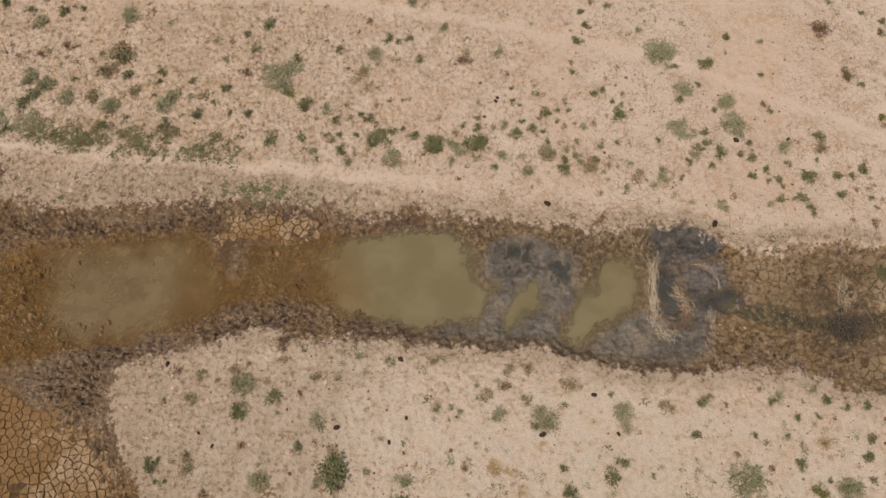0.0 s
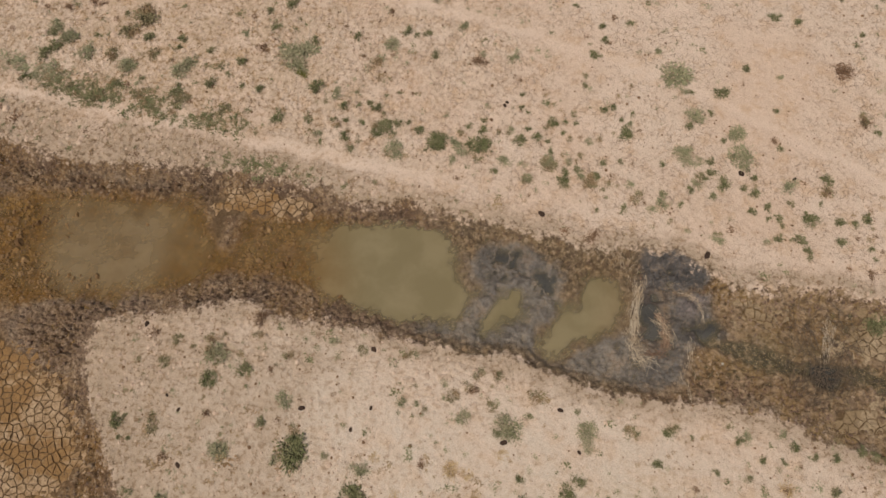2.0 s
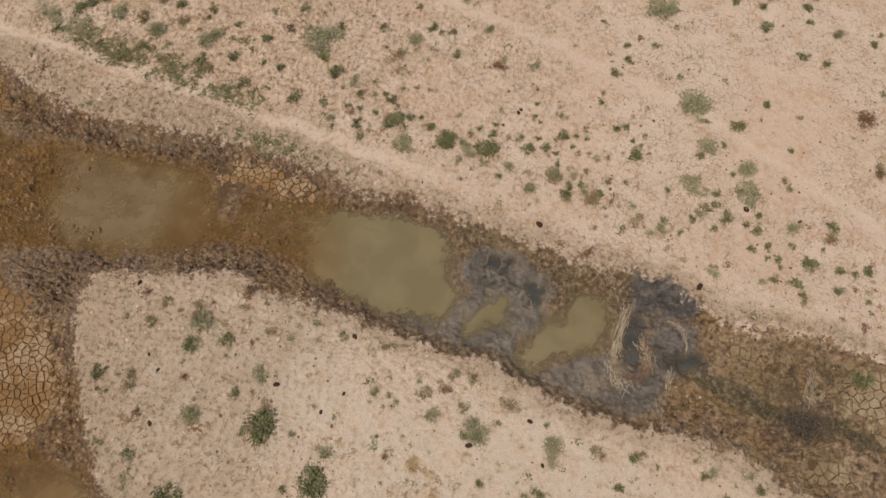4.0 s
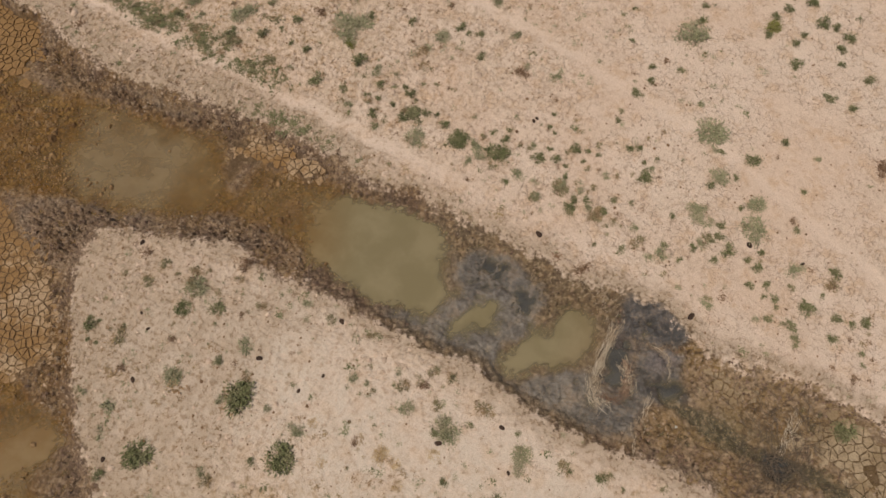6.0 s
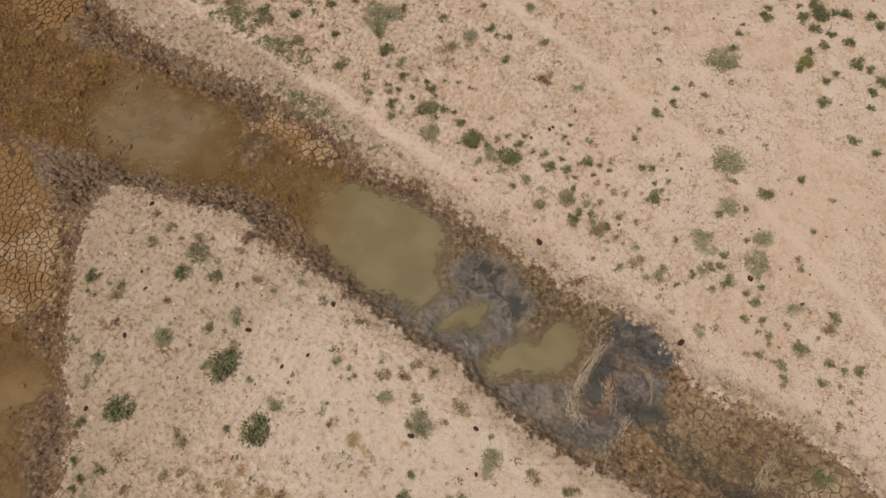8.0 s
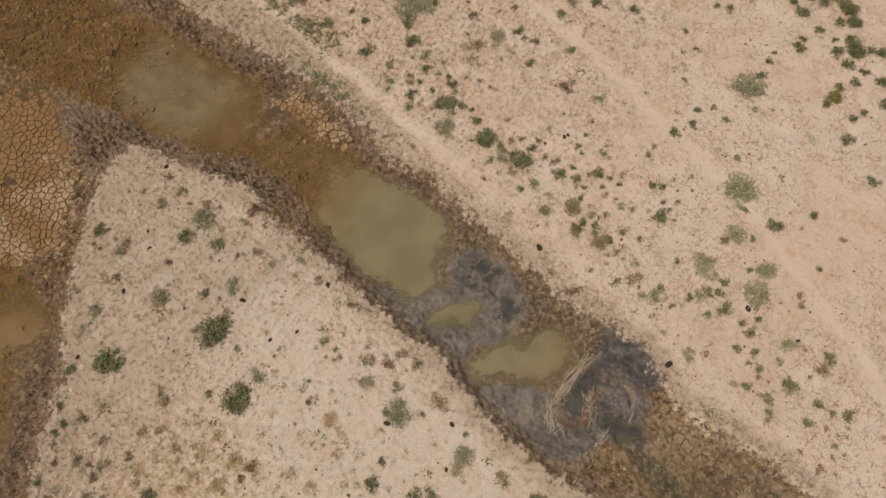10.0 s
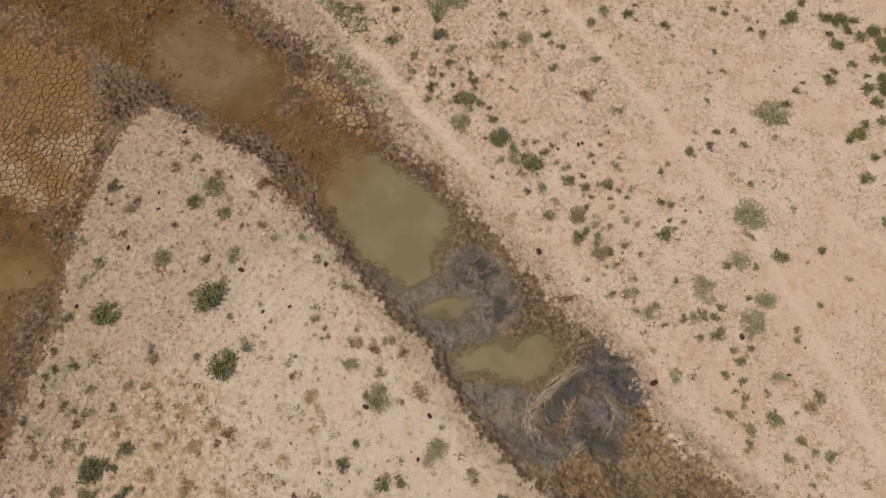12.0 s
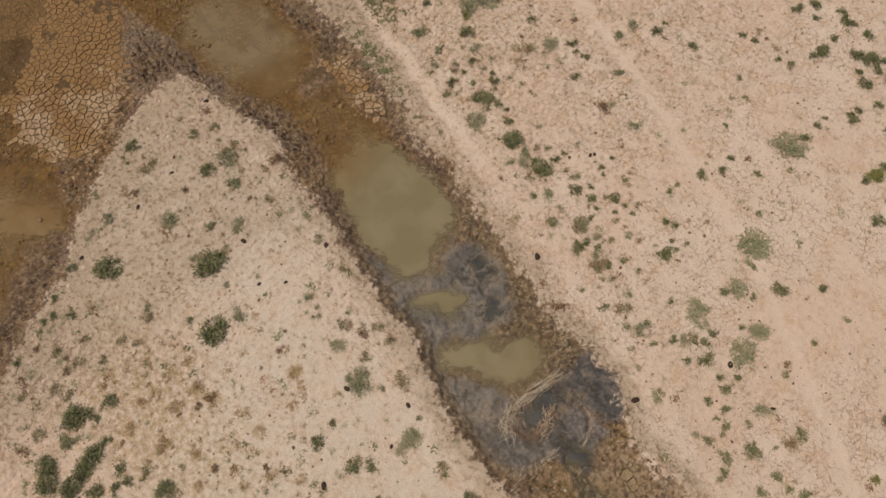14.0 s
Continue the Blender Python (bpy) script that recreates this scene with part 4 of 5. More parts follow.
DRY_A = [(-18.5, 26.8, 0.15), (-23.3, 24.5, 0.24), (-22.8, 24.5, 0.21), (-24.7, 24, 0.24), (-13.6, 24.5, 0.18), (-12.7, 22.4, 0.27), (-5.8, 25.6, 0.18), (-6.3, 24.9, 0.13), (-8.2, 24.3, 0.18), (-0.3, 22.8, 0.33), (1.7, 22.1, 0.12), (2, 21.9, 0.13), (14, 22.9, 0.13), (15.6, 19.6, 0.18), (18.2, 16.9, 0.24), (20.2, 12.7, 0.21), (6.3, 13.1, 0.3), (-11.2, 2.1, 0.18), (-8.6, 4.5, 0.15), (-14.7, 5.6, 0.33), (-15.5, 5.8, 0.15), (-5.3, 3.7, 0.12), (1.3, 4.7, 0.21), (-0.7, 1.1, 0.18), (15.8, 2, 0.21), (16.5, 3.1, 0.12), (11.8, 1.5, 0.15), (13.3, 0.9, 0.15), (-1.5, 28.6, 0.15), (-6.6, -7.7, 0.21)]
DRY_B = [(-7.1, -7.4, 0.18), (-7.5, -9.7, 0.3), (-8.6, -8.3, 0.18), (4.2, -2.1, 0.15), (2, -4.5, 0.18), (-1.7, -4.4, 0.18), (-0.9, -2.9, 0.24), (-0.9, -3.6, 0.18), (3.5, -2.6, 0.15), (-1.8, -3.1, 0.21), (19.4, 24.3, 0.41), (20.4, 21.1, 0.27)]
YELLOW_A = [(-10.2, 20.9, 0.27), (21.6, 18.6, 0.21), (15.3, -0.1, 0.3), (11.8, 30.8, 0.38)]
OLIVE_A = [(-20, 23.9, 0.62), (-20.7, 22.8, 0.46), (-18.9, 21.4, 0.37), (-21.3, 21.2, 0.37), (-15.9, 20.9, 0.28), (-19.1, 18.8, 0.31), (-16.6, 18.7, 0.37), (-14.1, 18.3, 0.37), (-21.6, 18.3, 0.31), (-24.4, 19.6, 0.25), (-23.1, 18.9, 0.22), (-6.1, 22.1, 0.31), (-5.6, 21.2, 0.28), (-6.8, 20.2, 0.28), (-8.5, 19.5, 0.19), (-9, 17.5, 0.28), (-13.4, 5.5, 0.28), (-11.8, 5.7, 0.25), (-7.8, 5.3, 0.22), (-6.9, 1.9, 0.25), (-13.8, 4.2, 0.31), (-13.7, 1.3, 0.31), (-9.5, 6.1, 0.22), (-4.2, 6, 0.22), (-2, 6, 0.25), (1.5, 5.5, 0.25), (4.4, 4.8, 0.34), (0.4, 4.3, 0.28), (-1.5, 4.6, 0.22), (2.3, 4, 0.25)]
OLIVE_B = [(8.8, 3.7, 0.28), (10.7, 4.1, 0.25), (13.4, 4.5, 0.22), (15.8, 2.1, 0.31), (8.6, 15.6, 0.31), (11.7, 17.1, 0.28), (6, 16, 0.25), (0.1, 16.9, 0.31), (2.8, 16, 0.28), (16.4, 16, 0.22), (18.2, 16.9, 0.34), (20.3, 21.3, 0.34), (18.3, 4.4, 0.25), (-1.7, -3.3, 0.37), (-0.8, -2.8, 0.4), (-1.6, -4.4, 0.34), (-2.8, -5, 0.28), (-2.8, -5.6, 0.25), (1.9, -1.9, 0.25), (0.7, -2.2, 0.28), (2, 0, 0.22), (1.4, -3.6, 0.31), (-0.5, -5.9, 0.34), (-2.1, -6.7, 0.28), (1.8, -4.5, 0.25), (3.9, -2.6, 0.28), (2.5, -3.9, 0.22), (-6.4, -3.2, 0.28), (-4.5, -4.5, 0.28), (-5.2, -6.2, 0.31)]
OLIVE_C = [(-1.8, -0.4, 0.22), (-4.5, -6.2, 0.25), (0.7, 1, 0.37), (1.5, 0.9, 0.25), (-6.6, -7, 0.28), (-5.9, -6.1, 0.25), (-6.1, -8.5, 0.28), (-6, -9.8, 0.28), (-6.9, -10, 0.25), (-3.2, -3.8, 0.31), (-3.2, -2.8, 0.25), (-7.4, -6.2, 0.22), (-7.8, -7.6, 0.25), (-6.2, -4.8, 0.28), (0.7, -4.9, 0.28), (-0, -7, 0.25), (-5.5, -8.2, 0.25), (-4.7, -10.2, 0.28), (-4.5, -11.2, 0.31), (2.2, -5.5, 0.25), (3.5, -3.9, 0.25), (5, -1.7, 0.22), (3, 2, 0.22), (2.4, 5.6, 0.25), (1, 4.9, 0.25), (-0.9, 3.5, 0.22), (-2.9, 1.1, 0.22)]
DUNG = [(3.8, 14.1, 0.17), (12.2, 12.8, 0.18), (1.3, 20.2, 0.11), (13.9, 17.5, 0.15), (-6.7, 2.9, 0.14), (3, 2.5, 0.15), (5.5, 4.3, 0.13), (-3.7, 6.1, 0.14), (-11.4, -4.2, 0.11), (-12, -0.4, 0.13), (5.9, -1, 0.17), (6.5, 2.5, 0.1), (1.4, 20.4, 0.1), (16.6, 17.5, 0.1), (-3.4, 3.3, 0.1), (-4.2, 2.2, 0.11), (-15.2, 6, 0.13), (-12.6, 2.1, 0.1), (-13.3, 2.7, 0.08)]
GREEN_X = [(-7.9, 18.4, 0.16), (-6.7, 16.7, 0.19), (-5.2, 20.1, 0.18), (-3.8, 18.6, 0.14), (-4.6, 17.8, 0.22), (-2, 17.7, 0.38), (-1.8, 17.3, 0.19), (0.3, 19.2, 0.15), (0.5, 17.7, 0.27), (4.8, 16.6, 0.22), (8.1, 19.1, 0.22), (7.1, 20.7, 0.19), (12.4, 17.4, 0.22), (12.1, 17, 0.16), (-15.6, 1.5, 0.14), (-15.1, 0.5, 0.12)]
SAGE_X = [(-8.6, 17.4, 0.22), (-1.8, 19.3, 0.16), (0.4, 20.1, 0.18), (-1.2, 17.7, 0.25), (-0.4, 17.2, 0.22), (1.8, 18.8, 0.19), (6, 18.5, 0.21), (8.1, 19.7, 0.22), (11.1, 18.6, 0.3), (11.7, 18, 0.27), (-11.2, 4, 0.14), (-7.6, 3.2, 0.36)]
DRY_X = [(-3.8, 20.4, 0.11), (-5.4, 16.7, 0.12), (-1.8, 18.6, 0.12), (-0.8, 15.6, 0.14), (0.5, 16.7, 0.11), (3.4, 18.1, 0.11), (5.5, 18.7, 0.12), (8.6, 19.4, 0.12), (8.3, 17.4, 0.11), (8.5, 15.2, 0.11), (9, 15.3, 0.11), (6.6, 13.3, 0.25), (-12.8, -0.1, 0.19), (-9.5, 7, 0.33)]
OLIVE_X = [(-7.7, 18, 0.19), (-7, 17.8, 0.14), (-6.4, 17.3, 0.22), (-4.5, 20.4, 0.16), (-5.3, 18.9, 0.19), (-3.5, 20.4, 0.14), (-5.5, 18.2, 0.25), (-4.7, 16.6, 0.16), (-0.9, 18.2, 0.19), (1.1, 18.5, 0.18), (0.8, 17.2, 0.19), (1.6, 18.5, 0.16), (3.6, 19.1, 0.18), (5, 20.2, 0.16), (5.1, 19.9, 0.16), (4.9, 18.5, 0.19), (6.5, 18.7, 0.19), (4.6, 17.6, 0.12), (3.9, 16.9, 0.41), (5.4, 17.3, 0.14), (5.6, 17.7, 0.19), (4.9, 15.8, 0.19), (7.3, 19.1, 0.14), (8, 22.1, 0.14), (6.2, 16.3, 0.38), (6.8, 15.8, 0.19), (7.1, 16.2, 0.19), (7.6, 16.1, 0.14), (10.3, 14.4, 0.14), (14.6, 16.8, 0.19)]
OLIVE_Y = [(12.7, 14, 0.19), (13.3, 14.9, 0.14), (-8.3, 4.7, 0.19), (-15.2, 4.2, 0.16), (-14.7, 3.5, 0.14), (-11.7, 5, 0.3), (-11.2, 5.9, 0.19), (-11.3, 4.5, 0.19), (-12.6, 5.2, 0.14), (-11.6, 2.8, 0.14)]

rng = np.random.default_rng(5)


def kinds_of(name, label, category, leaf_mat, dense=1.0, height=0.5):
    return {
        "small": [bush(name, "small " + label, category, category + "s on the plain", leaf_mat, rng, int(520 * dense), 0.16, 10, height * 1.0) for k in range(5)],
        "large": [bush(name, "spreading " + label, category, category + "s on the plain", leaf_mat, rng, int(1150 * dense), 0.13, 22, height * 0.65) for k in range(4)],
    }


green_kinds = kinds_of("bush", "dark green low bush on dry cracked silt", "bush", LEAF_GREEN, 1.0, 0.55)
sage_kinds = kinds_of("shrub", "pale grey-green sparse shrub on dry silt", "shrub", LEAF_SAGE, 0.85, 0.34)
dry_kinds = kinds_of("dry_shrub", "dried-out red-brown shrub on dry silt", "dry shrub", LEAF_DRY, 0.7, 0.35)
olive_kinds = kinds_of("withered_shrub", "withered olive-brown sparse plant patch on silt", "withered shrub", LEAF_OLIVE, 0.7, 0.3)
yellow_kinds = kinds_of("flowering_shrub", "yellow-green bright shrub on dry silt", "shrub", LEAF_YELLOW, 1.0, 0.5)
plant(green_kinds, [(20.4, 10.3, 0.5)] + GREEN_A + GREEN_B + GREEN_C + GREEN_D + GREEN_E + GREEN_F + GREEN_G + GREEN_H + GREEN_I + GREEN_X, rng)
plant(sage_kinds, SAGE_A + SAGE_B + SAGE_C + SAGE_X, rng)
plant(dry_kinds, DRY_A + DRY_B + DRY_X, rng)
OLIVE = OLIVE_A + OLIVE_B + OLIVE_C + OLIVE_X + OLIVE_Y
tawny_kinds = kinds_of("withered_herb", "withered tawny herb patch flat on pale silt", "withered herb", TAWNY, 0.6, 0.2)
plant(olive_kinds, [q for q in OLIVE if not (-7 < q[1] <= 2.5 and q[0] > -5.5)], rng)
plant(tawny_kinds, [q for q in OLIVE if -7 < q[1] <= 2.5 and q[0] > -5.5], rng)
plant(yellow_kinds, YELLOW_A, rng)
spare = [ob for ob in scene.objects if ob.type == "EMPTY" and not ob.get("placed") and ob.location.length == 0]
for ob in [child for root in spare for child in root.children] + spare:
    bpy.data.objects.remove(ob)
for ob in scene.objects:
    if "placed" in ob:
        del ob["placed"]


def scatter(count, rng, box=(-33, 25, -14, 41)):
    return rng.uniform(box[0], box[1], count), rng.uniform(box[2], box[3], count)


def strewn(name, x, y, r, material, rng, flat=0.6, sides=6, sink=0.01, least=-9.0):
    """Low uneven lumps, one at each place, in one mesh."""
    n = len(x)
    z = np.maximum(plan(x[None], y[None])["z"][0], least)
    turn = rng.uniform(0, 6.28, (n, 1)) + np.arange(sides) * 2 * math.pi / sides
    rad = r[:, None] * rng.uniform(0.65, 1.2, (n, sides))
    ring = np.stack([x[:, None] + rad * np.cos(turn), y[:, None] + rad * np.sin(turn), np.repeat((z - sink)[:, None], sides, 1)], -1)
    inner = ring * 0.5 + np.stack([x, y, z], -1)[:, None] * 0.5
    inner[..., 2] = (z + r * flat * 0.8)[:, None] + r[:, None] * flat * rng.uniform(-0.35, 0.3, (n, sides))
    top = np.stack([x + r * rng.uniform(-0.2, 0.2, n), y + r * rng.uniform(-0.2, 0.2, n), z + r * flat * rng.uniform(0.8, 1.1, n)], -1)
    verts = np.concatenate([ring, inner, top[:, None]], 1).reshape(-1, 3)
    k = np.arange(sides)
    m = (k + 1) % sides
    tris = np.concatenate([np.stack([k, m, m + sides], -1), np.stack([k, m + sides, k + sides], -1), np.stack([k + sides, m + sides, np.full(sides, 2 * sides)], -1)])
    faces = (tris[None] + (np.arange(n) * (2 * sides + 1))[:, None, None]).reshape(-1, 3)
    return new(name, mesh_of(name, verts, faces, material))


def tufts(name, x, y, r, material, rng, blades=9):
    n = len(x)
    z = plan(x[None], y[None])["z"][0]
    a = rng.uniform(0, 6.28, (n, blades))
    base = np.stack([x[:, None] + r[:, None] * 0.55 * rng.normal(0, 1, (n, blades)), y[:, None] + r[:, None] * 0.55 * rng.normal(0, 1, (n, blades)), np.repeat(z[:, None] - 0.005, blades, 1)], -1)
    ln = r[:, None] * rng.uniform(0.3, 0.7, (n, blades))
    tip = base + np.stack([np.cos(a) * ln, np.sin(a) * ln, ln * rng.uniform(0.2, 0.8, (n, blades))], -1)
    side = np.stack([-np.sin(a), np.cos(a), np.zeros_like(a)], -1) * (r[:, None] * rng.uniform(0.09, 0.18, (n, blades)))[..., None]
    mid = base * 0.5 + tip * 0.5 + (0, 0, 0.01)
    verts = np.stack([base, mid - side, tip, mid + side], 2).reshape(-1, 3)
    faces = np.arange(n * blades * 4).reshape(-1, 4)
    return new(name, mesh_of(name, verts, faces, material))


# crumbled silt and mud lumps
x, y = scatter(34000, rng)
p = plan(x[None], y[None])
ok = (p["wet"][0] < 0.05) & (p["trail"][0] < 0.3) & (rough(x, y, 5, 81) + 0.5 * rough(x, y, 1.2, 83) + 0.5 * step(8, -6, x) - 0.2 * step(2, 8, x) - 0.7 * p["pale"][0] > rng.uniform(-0.6, 0.9, len(x)))
tagged(strewn("soil_crumbs", x[ok], y[ok], (rng.gamma(2.2, 0.02, ok.sum()) + 0.015) * (1 + 0.15 * step(2, -8, x[ok])), CLOD_DRY, rng, 0.4), "pale crumbled lumps of dry silt", "soil", kind="stuff")
x, y = scatter(70000, rng, (-33, 25, -14, 18))
p = plan(x[None], y[None])
near = np.exp(-((p["d"][0] - 0.7) / 0.9) ** 2) * (1 - 0.7 * step(-2, 1, x) * step(12, 10, x)) + 1.2 * p["corner"][0] + 0.25 * (p["wet"][0] > 0.5) + 0.5 * step(12, 15, x) * p["wet"][0]
ok = (near * (1 - p["pool"][0]) * (1 - 0.55 * p["shallow"][0]) * (1 - p["slate"][0]) * (1 - p["stream"][0]) * (1 - 0.6 * p["wash"][0]) * (1 - 0.8 * p["crack"][0]) * (1 - 0.95 * p["grey"][0] * (1 - p["corner"][0])) > rng.uniform(0.15, 1.3, len(x))) & (p["d"][0] > -0.1 + 0.3 * step(11.5, 14, x) * step(9, 10.5, y))
tagged(strewn("mud_lumps", x[ok], y[ok], np.minimum(rng.gamma(1.7, 0.022, ok.sum()) + 0.02, 0.09), CLOD_WET, rng, 0.32), "trampled brown mud lumps along the banks", "mud", kind="stuff")
# trampled crust that stands out of the thin water
x, y = scatter(42000, rng, (-33, -4, -14, 16))
p = plan(x[None], y[None])
ok = (p["shallow"][0] * (1 - 0.8 * p["pool"][0]) * (1 - p["crack"][0]) * (0.35 + 0.5 * step(-17, -22, x)) + 0.75 * rough(x, y, 0.8, 141, 2) > rng.uniform(0.25, 1.5, len(x))) & (p["shallow"][0] > 0.2) & (p["pool"][0] < np.where(x < -12.5, 0.93, 0.75))
tagged(strewn("mud_crust", x[ok], y[ok], rng.gamma(2.0, 0.03, ok.sum()) + 0.02, CRUST, rng, 0.75, 6, 0.02, WATER_Z - 0.02), "ochre mud crust standing out of thin murky water", "mud", kind="stuff")
x, y = scatter(16000, rng)
p = plan(x[None], y[None])
ok = (p["wet"][0] < 0.05) & (rough(x, y, 2.5, 91) - 0.5 * p["trail"][0] > rng.uniform(-0.5, 1.0, len(x)))
tagged(strewn("dry_litter", x[ok], y[ok], rng.gamma(2.0, 0.014, ok.sum()) + 0.015, LITTER_MAT, rng, 0.4), "brown dry plant litter and dung crumbs on silt", "litter", kind="stuff")
for name, label, category, material, count, salt in (
    ("small_herbs", "tiny grey-green herbs scattered on silt", "herbs", LEAF_SAGE, 12000, 95),
    ("small_herbs", "tiny green herbs scattered on silt", "herbs", LEAF_GREEN, 9000, 105),
    ("dry_herbs", "tiny dried brown herbs scattered on silt", "herbs", HERB_DRY, 15000, 115),
):
    x, y = scatter(count, rng)
    p = plan(x[None], y[None])
    lush = rough(x, y, 4, salt) + 0.5 * rough(x, y, 1.0, salt + 2) + 0.3 * step(5, 1, y) - 0.2 * p["pale"][0] - 0.35 * step(2, 8, x) * step(13, 16, y)
    if material == HERB_DRY:
        lush = lush + 0.9 * np.exp(-((x - 0) ** 2 + (y + 4) ** 2) / 16)
    ok = (p["wet"][0] < 0.05) & (p["trail"][0] < 0.4) & (lush > rng.uniform(0.0, 1.2, len(x)))
    tagged(tufts(name, x[ok], y[ok], rng.gamma(2.3, 0.03, ok.sum()) + 0.04, material, rng, 26), label, category, kind="stuff")
# larger herb clumps, too many to tell one by one
for label, material, salt in (("small olive-brown herb clumps strewn over silt", LEAF_OLIVE, 301), ("small green herb clumps strewn over silt", LEAF_GREEN, 311), ("small brown dry herb clumps strewn over silt", LEAF_DRY, 321)):
    x, y = scatter(5200, rng)
    p = plan(x[None], y[None])
    thick = 0.75 * rough(x, y, 5, salt) + 0.4 * rough(x, y, 1.5, salt + 3) + 0.35 * step(-4, -12, x) * step(13, 16, y) - 0.35 * p["pale"][0]
    ok = (p["wet"][0] < 0.05) & (p["trail"][0] < 0.3) & (thick > rng.uniform(0.1, 2.6, len(x)))
    tagged(tufts("herb_clumps", x[ok], y[ok], rng.gamma(4.5, 0.02, ok.sum()) + 0.04, material, rng, 42), label, "herbs", kind="stuff")
# grass along the trail and on the north bank
GRASS = [(-25, 19.0, -12.5, 17.5, 0.85, 520, LEAF_GREEN), (-25, 19.0, -12.5, 17.5, 0.85, 420, LEAF_OLIVE), (-24.5, 18.9, -13, 17.6, 0.65, 420, LEAF_GREEN), (-14.5, 15.3, -8.2, 14.9, 0.5, 170, LEAF_GREEN), (-27.5, 20.2, -23, 19.2, 0.7, 300, LEAF_SAGE)]
for ax, ay, bx, by, w, count, material in GRASS:
    s = rng.uniform(0, 1, count)
    x, y = ax + (bx - ax) * s + rng.normal(0, 0.3, count), ay + (by - ay) * s + rng.normal(0, w * 0.5, count)
    ok = rough(x, y, 1.3, 99) > rng.uniform(-0.7, 0.5, count)
    tagged(tufts("grass", x[ok], y[ok], rng.gamma(3, 0.028, ok.sum()) + 0.04, material, rng, 30), "low patchy grass beside the trail above the creek", "grass", kind="stuff")

# ---- dung ----
def dung_pat(rng):
    verts, faces, sides = [], [], 10
    prof = [(1.0, -0.1), (0.97, 0.3), (0.74, 0.46), (0.4, 0.52)]
    for k, (r, h) in enumerate(prof):
        for q in range(sides):
            a = q * 2 * math.pi / sides
            f = 1 + 0.22 * math.sin(2 * a + 1.3) + rng.uniform(-0.12, 0.12)
            verts.append((r * f * math.cos(a), r * f * math.sin(a), h + rng.uniform(-0.03, 0.03) - (0.1 if k == 0 else 0)))
    for k in range(len(prof) - 1):
        for q in range(sides):
            m = (q + 1) % sides
            faces.append((k * sides + q, k * sides + m, (k + 1) * sides + m, (k + 1) * sides + q))
    me = bpy.data.meshes.new("dung_pat")
    me.from_pydata(verts, [], faces + [tuple(range(3 * sides, 4 * sides))])
    me.materials.append(DUNG_MAT)
    return me


pats = [dung_pat(rng) for k in range(4)]
for k, (x, y, r) in enumerate(DUNG):
    ob = tagged(new("dung_pat", pats[k % 4]), "dark brown dried dung pat lying on pale silt", "dung", "dung pats on the silt")
    z = spot("z", x, y)
    ob.matrix_basis = pose(x, y, z, 0, 0, rng.uniform(0, 360)) @ Matrix.Diagonal((r, r * rng.uniform(0.85, 1), r, 1))

# ---- dry reeds and dead brush in the creek ----
def height_at(x, y):
    return spot("z", x, y)


def reed_mat(name, line, width, count, length, label, rng, thick=0.011, spread=0.35, material=None):
    """Fallen stalks laid along a line, criss-cross."""
    verts, faces = [], []
    line = [np.array(q, float) for q in line]
    for k in range(count):
        i = int(rng.integers(len(line) - 1))
        s = rng.uniform()
        c = line[i] * (1 - s) + line[i + 1] * s + rng.normal(0, width, 2)
        way = line[i + 1] - line[i]
        a = math.atan2(way[1], way[0]) + rng.normal(0, spread)
        ln = length * rng.uniform(0.4, 1.1)
        d = np.array([math.cos(a), math.sin(a)]) * ln * 0.5
        lift = max(WATER_Z, height_at(*c)) + 0.02 + abs(rng.normal(0, 0.09))
        stalk(verts, faces, (*(c - d), lift + rng.uniform(-0.03, 0.05)), (*(c + d), lift + rng.uniform(-0.03, 0.12)), thick * rng.uniform(0.6, 1.5), rng, 4, 0.1)
    return tagged(new(name, mesh_of(name, verts, faces, material or STRAW)), label, "reeds", kind="stuff")


reed_mat("dry_reeds", [(8.98, 11.0), (8.92, 10.1), (8.84, 9.2), (8.78, 8.5)], 0.12, 120, 0.95, "pale dry fallen reeds damming the creek", rng, 0.011, 0.16)
reed_mat("dry_reeds", [(8.7, 8.6), (8.8, 7.9), (9.1, 7.4), (9.6, 7.1)], 0.2, 120, 0.65, "pale dry reeds tangled at the edge of a pool", rng, 0.01, 0.6)
reed_mat("dead_roots", [(10.0, 9.5), (10.3, 8.9), (10.42, 8.3), (10.25, 7.8), (9.8, 7.5), (9.3, 7.6)], 0.11, 130, 0.6, "red-brown tangled roots round a dark wet hollow", rng, 0.013, 0.5, ROOT)
reed_mat("dry_reeds", [(10.0, 9.5), (10.3, 8.9), (10.5, 8.3)], 0.16, 60, 0.6, "pale dry reed stalks on dark mud", rng, 0.011, 0.6)
reed_mat("dry_reeds", [(11.7, 8.4), (11.42, 7.4), (11.42, 6.5), (11.6, 5.6)], 0.09, 20, 1.0, "dry reed stalks lying in ochre mud", rng, 0.009, 0.2)
reed_mat("dry_reeds", [(11.3, 10.7), (11.9, 10.3), (12.1, 9.5)], 0.1, 24, 0.8, "dry reed stalks along a mud hump", rng, 0.009, 0.25)
reed_mat("dry_reeds", [(6.6, 12.4), (7.6, 12.2), (8.6, 11.6)], 0.28, 60, 0.5, "pale dry reed stubble at a pool's edge", rng, 0.01, 1.2)
reed_mat("dry_reeds", [(18.1, 10.1), (18.05, 9.2), (17.8, 8.3)], 0.14, 50, 0.9, "pale dry stalks lying over dead brush", rng, 0.01, 0.3)
